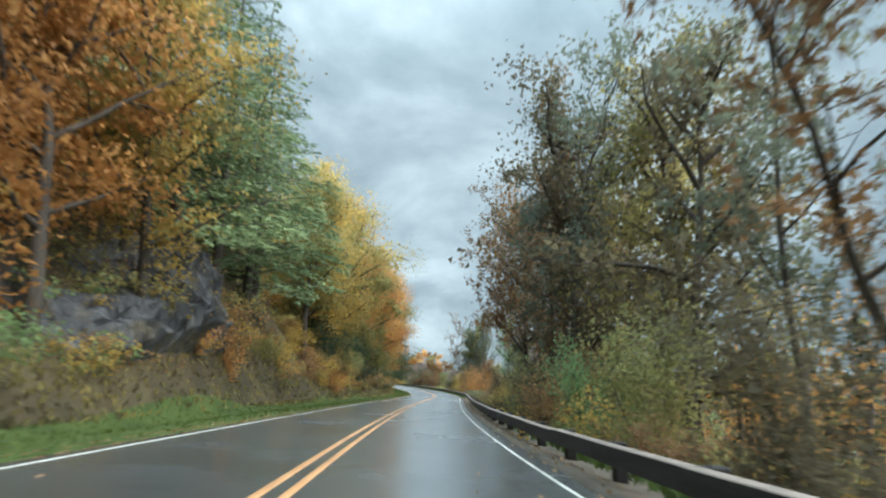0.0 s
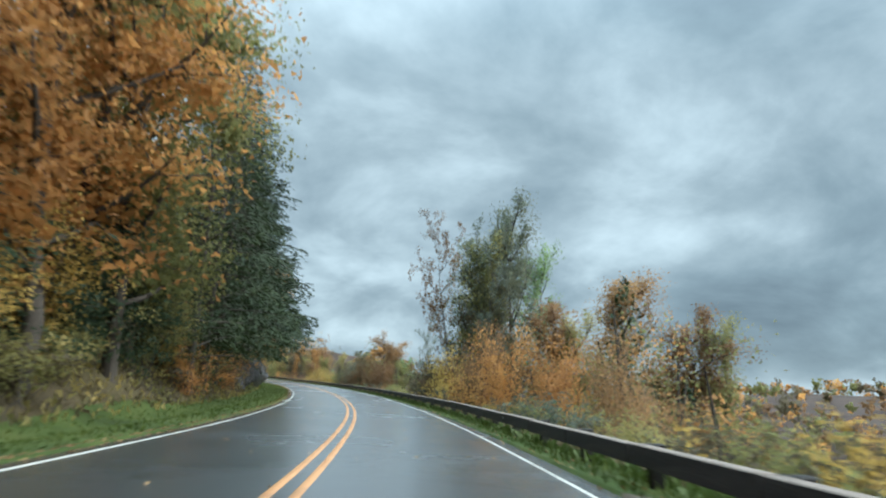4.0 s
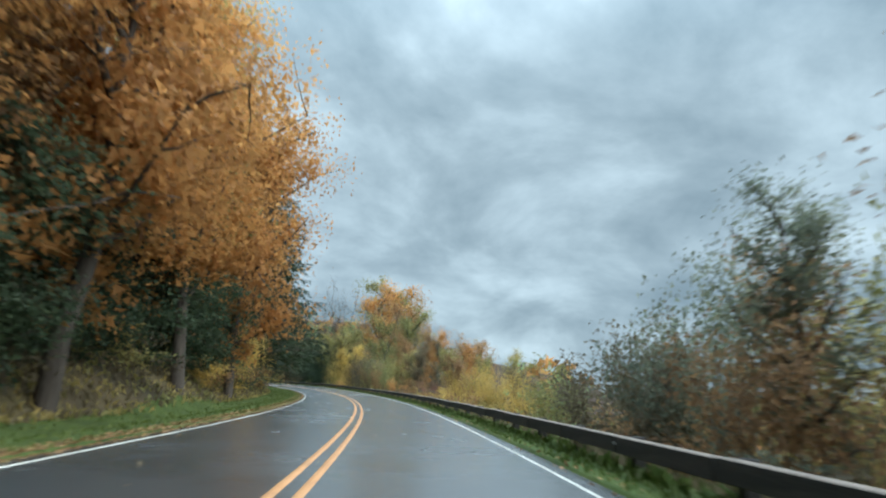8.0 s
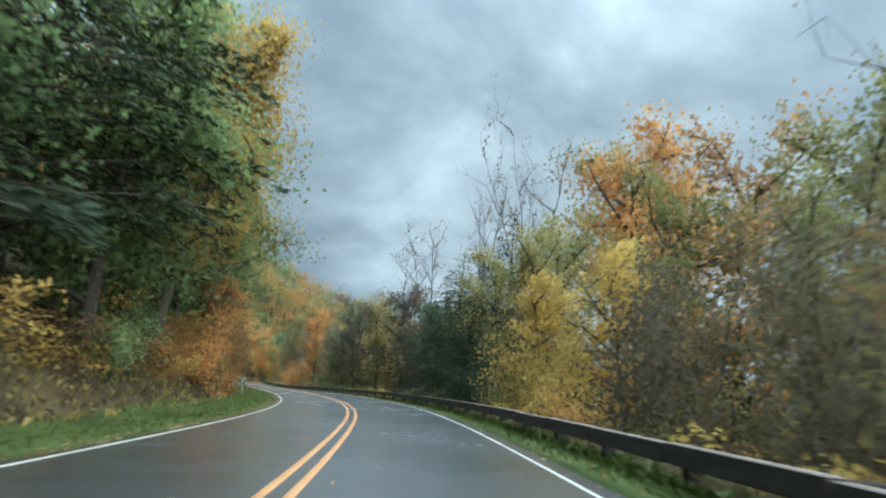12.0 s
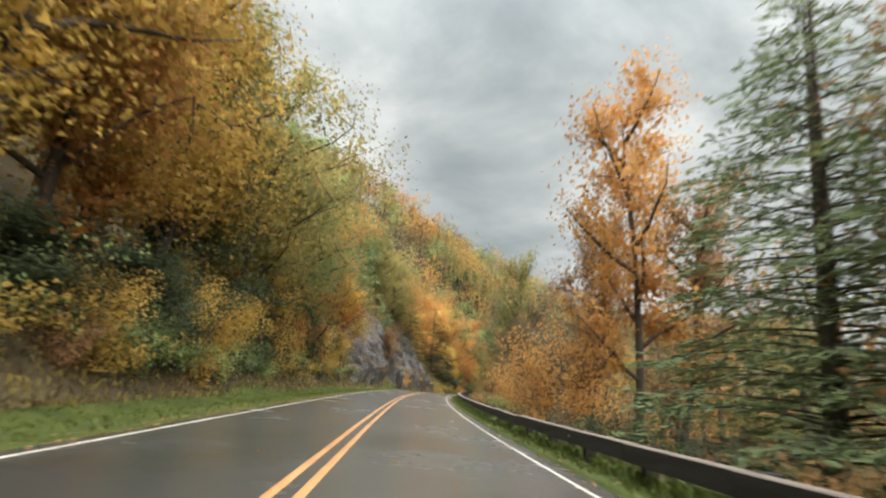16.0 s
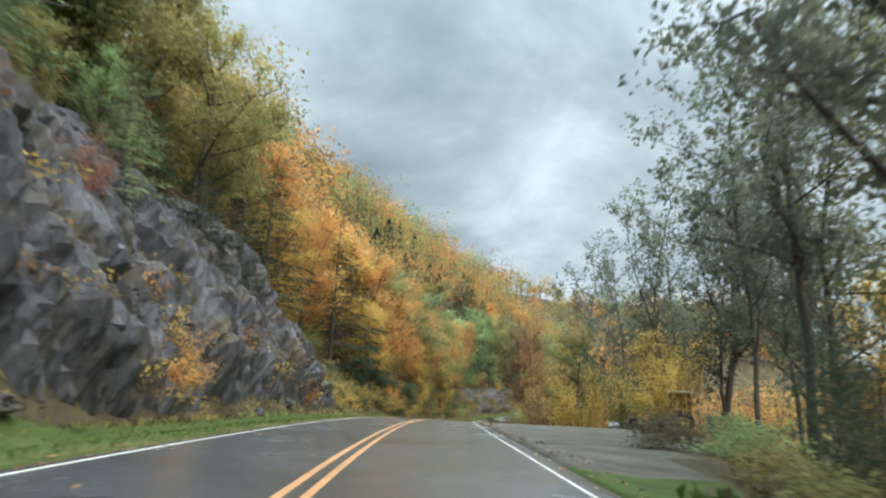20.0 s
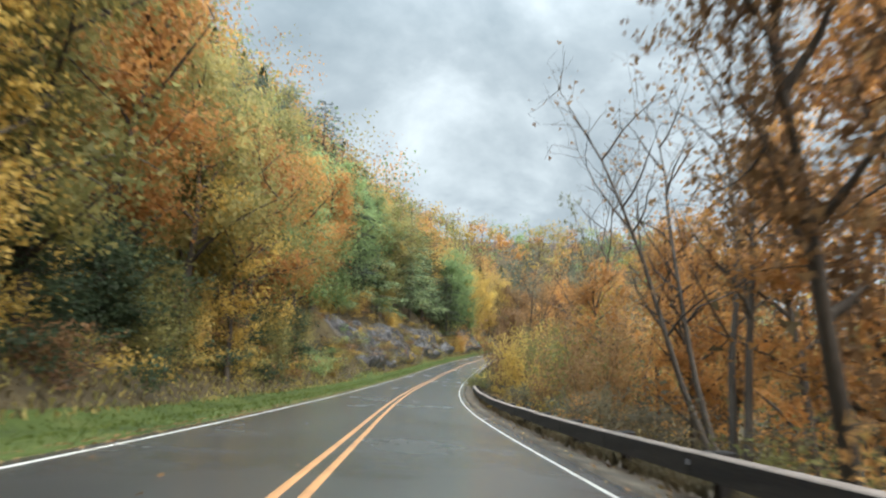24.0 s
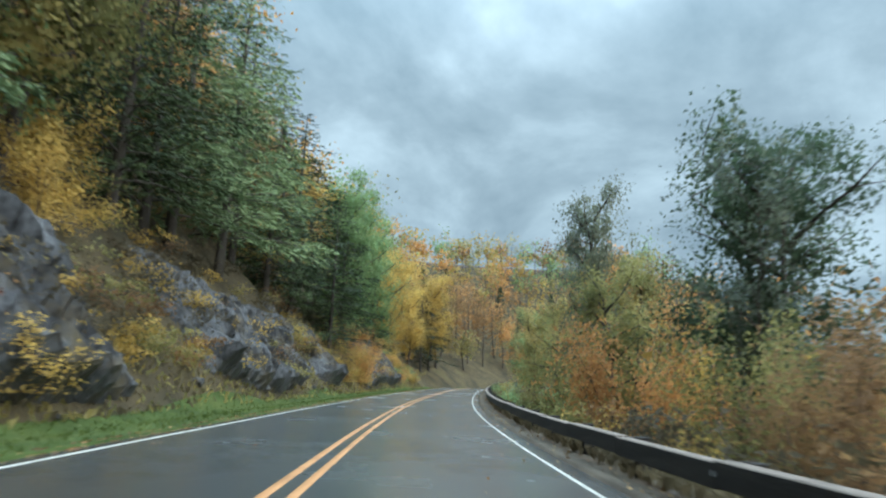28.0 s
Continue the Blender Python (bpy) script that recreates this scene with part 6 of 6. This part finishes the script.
# ---- the pull-off: a small yellow tractor, a crate, timber and stones ----
def shape(build):
    bm = bmesh.new()
    build(bm)
    return bm


def part(name, bm, mat, parent, label=""):
    me = bpy.data.meshes.new(name)
    bm.to_mesh(me)
    bm.free()
    me.materials.append(mat)
    ob = new(name, me)
    ob.parent = parent
    return tagged(ob, label)


def block(sx, sy, sz, at, bevel=0.03, turn=0.0):
    bm = bmesh.new()
    bmesh.ops.create_cube(bm, size=1.0)
    bmesh.ops.scale(bm, vec=(sx, sy, sz), verts=bm.verts)
    if bevel:
        bmesh.ops.bevel(bm, geom=bm.edges[:], offset=bevel, segments=2, affect="EDGES")
    bmesh.ops.rotate(bm, cent=(0, 0, 0), matrix=Matrix.Rotation(turn, 3, "X"), verts=bm.verts)
    bmesh.ops.translate(bm, vec=at, verts=bm.verts)
    return bm


def wheel_ring(radius, width, hole):
    bm = bmesh.new()
    prof = [(hole, -width / 2), (radius * 0.93, -width / 2), (radius, -width / 3), (radius, width / 3), (radius * 0.93, width / 2), (hole, width / 2)]
    rings = []
    for k in range(20):
        a = 2 * math.pi * k / 20
        bump = 1.0 if k % 2 else 0.965
        rings.append([bm.verts.new((w, r * math.cos(a) * (bump if r > hole else 1), r * math.sin(a) * (bump if r > hole else 1))) for r, w in prof])
    for k in range(20):
        p, q = rings[k], rings[(k + 1) % 20]
        for i in range(len(prof)):
            j = (i + 1) % len(prof)
            bm.faces.new((p[i], p[j], q[j], q[i]))
    return bm


YELLOW_METAL = surface("yellow_machine_paint", [(0.3, (0.42, 0.28, 0.06)), (0.7, (0.62, 0.44, 0.12))], 2.0, 0.45, 0.2, 20)
DARK_METAL = surface("dark_metal", [(0.3, (0.02, 0.02, 0.02)), (0.7, (0.06, 0.06, 0.06))], 4.0, 0.5, 0.3, 30)
RUBBER = surface("tyre_rubber", [(0.3, (0.015, 0.015, 0.015)), (0.7, (0.04, 0.04, 0.04))], 5.0, 0.85, 0.4, 30)
CREAM = surface("cream_paint", [(0.3, (0.55, 0.53, 0.47)), (0.7, (0.74, 0.72, 0.66))], 2.0, 0.45, 0.1, 20)
TEAL = surface("teal_plastic", [(0.3, (0.05, 0.12, 0.12)), (0.7, (0.09, 0.19, 0.19))], 2.0, 0.5, 0.2, 20)
STONE = surface("pale_stone", [(0.3, (0.25, 0.24, 0.22)), (0.6, (0.42, 0.41, 0.38)), (0.8, (0.58, 0.57, 0.54))], 2.0, 0.8, 0.6, 12)
OLD_WOOD = surface("old_plank", [(0.3, (0.07, 0.055, 0.04)), (0.7, (0.20, 0.16, 0.12))], 3.0, 0.85, 0.5, 16, (0.3, 3, 3))


def tractor(s, d, turn):
    root = tagged(new("tractor"), "small yellow tractor with a cream canopy on the gravel pull-off", "tractor")
    root.matrix_basis = Matrix.Translation(spot(s, d)) @ Matrix.Rotation(turn, 4, "Z")
    part("hood", block(0.72, 1.25, 0.55, (0, 0.75, 0.95), 0.08), YELLOW_METAL, root, "yellow engine hood")
    part("chassis", block(0.55, 2.3, 0.35, (0, 0.2, 0.58), 0.05), DARK_METAL, root)
    part("grille", block(0.55, 0.05, 0.4, (0, 1.39, 0.92), 0.02), DARK_METAL, root)
    part("seat", block(0.5, 0.5, 0.12, (0, -0.35, 1.02), 0.04), DARK_METAL, root)
    part("seat_back", block(0.5, 0.1, 0.5, (0, -0.62, 1.28), 0.04), DARK_METAL, root)
    part("canopy", block(1.25, 1.35, 0.10, (0, -0.35, 2.18), 0.04), CREAM, root, "cream canopy")
    for x in (-0.5, 0.5):
        part("canopy_post", block(0.06, 0.06, 1.3, (x, -0.85, 1.5), 0.01), DARK_METAL, root)
        part("canopy_post", block(0.06, 0.06, 1.3, (x, 0.15, 1.5), 0.01), DARK_METAL, root)
        part("fender", block(0.32, 0.95, 0.08, (x * 1.3, -0.45, 1.22), 0.03), YELLOW_METAL, root, "yellow fender")
        for y, r, w in ((-0.45, 0.58, 0.34), (1.05, 0.36, 0.22)):
            wheel = part("wheel", wheel_ring(r, w, r * 0.5), RUBBER, root, "black tyre")
            wheel.location = (x * 1.3, y, r)
            rim = part("rim", wheel_ring(r * 0.52, w * 0.6, 0.05), YELLOW_METAL, wheel, "yellow rim")
            rim.location = (0, 0, 0)
        part("loader_arm", block(0.09, 1.6, 0.12, (x * 0.9, 1.2, 0.98), 0.02, -0.25), YELLOW_METAL, root)
    part("bucket", block(1.4, 0.5, 0.42, (0, 2.15, 0.42), 0.08), DARK_METAL, root, "dark loader bucket")
    part("steering_wheel", wheel_ring(0.19, 0.03, 0.16), DARK_METAL, root).location = (0, 0.12, 1.38)


def boulder(s, d, size, seed, mat, label):
    bm = bmesh.new()
    bmesh.ops.create_icosphere(bm, subdivisions=3, radius=size)
    for v3 in bm.verts:
        p = v3.co.normalized() * 1.7 + Vector((seed, 0, 0))
        v3.co = v3.co * (0.8 + 0.35 * noise.noise(p) + 0.12 * noise.cell(p * 2))
        v3.co.z *= 0.62
    me = bpy.data.meshes.new("boulder")
    bm.to_mesh(me)
    bm.free()
    me.materials.append(mat)
    ob = tagged(new("boulder", me), label, "boulder")
    ob.matrix_basis = Matrix.Translation(spot(s, d, -size * 0.25)) @ Matrix.Rotation(seed * 2.1, 4, "Z")


def crate(s, d, turn):
    root = tagged(new("storage_bin"), "teal plastic bin standing in the weeds", "bin")
    root.matrix_basis = Matrix.Translation(spot(s, d)) @ Matrix.Rotation(turn, 4, "Z")
    part("body", block(1.3, 0.9, 0.8, (0, 0, 0.4), 0.05), TEAL, root)
    part("lid", block(1.4, 1.0, 0.08, (0, 0, 0.84), 0.03), TEAL, root, "teal lid")


def timber_stack(s, d, turn):
    root = tagged(new("timber_stack"), "short stack of old rail timbers on the grass", "timber")
    root.matrix_basis = Matrix.Translation(spot(s, d)) @ Matrix.Rotation(turn, 4, "Z")
    for k, (x, z) in enumerate(((-0.26, 0.1), (0, 0.1), (0.27, 0.1), (-0.13, 0.31), (0.14, 0.31))):
        part("timber", block(0.24, 2.4 + 0.2 * (k % 3), 0.2, (x, 0.1 * (k % 2), z), 0.015), OLD_WOOD, root)


tractor(432, 14.4, 1.9)
crate(427, 15.0, 0.3)
timber_stack(436, 12.8, 1.0)
boulder(436.5, 12.2, 0.5, 1.0, STONE, "pale boulder at the edge of the pull-off")
boulder(432.5, 14.0, 0.45, 2.0, STONE, "grey-white stone beside the gravel")
boulder(451, 5.6, 0.4, 3.0, STONE, "mossy grey stone at the rail's end")
for k in range(9):
    boulder(392 + 5.5 * k, -(6.75 + 0.25 * (k % 3)), 0.22 + 0.09 * (k % 4), 4.0 + k, ROCK, "fallen grey rock at the foot of the cliff")
for k in range(7):
    boulder(535 + 8.3 * k, -(6.85 + 0.2 * (k % 3)), 0.2 + 0.1 * (k % 3), 14.0 + k, ROCK, "fallen grey rock at the foot of the outcrop")


# ---- a small road-side marker on the bank ----
def marker(s, d):
    x, y, z = spot(s, d)
    root = tagged(new("marker_sign"), "small teal marker sign with pale bars on a grey post", "sign")
    root.matrix_basis = Matrix.Translation((x, y, z)) @ Matrix.Rotation(float(on_line(LINE_H, s)) - 0.25, 4, "Z")
    part("post", block(0.07, 0.06, 1.55, (0, 0.05, 0.55), 0.008), STEEL, root, "grey steel post")
    panel = part("panel", block(0.36, 0.02, 0.62, (0, 0, 1.05), 0.006), SIGN_TEAL, root, "teal sign panel")
    for k in range(3):
        part("bar", block(0.05, 0.006, 0.40, (-0.10 + 0.10 * k, -0.014, 1.05), 0.0), CREAM, panel, "pale upright bar")


SIGN_TEAL = surface("teal_sign_paint", [(0.3, (0.03, 0.20, 0.18)), (0.7, (0.05, 0.28, 0.25))], 3.0, 0.4, 0.1, 30)
marker(294, -5.7)
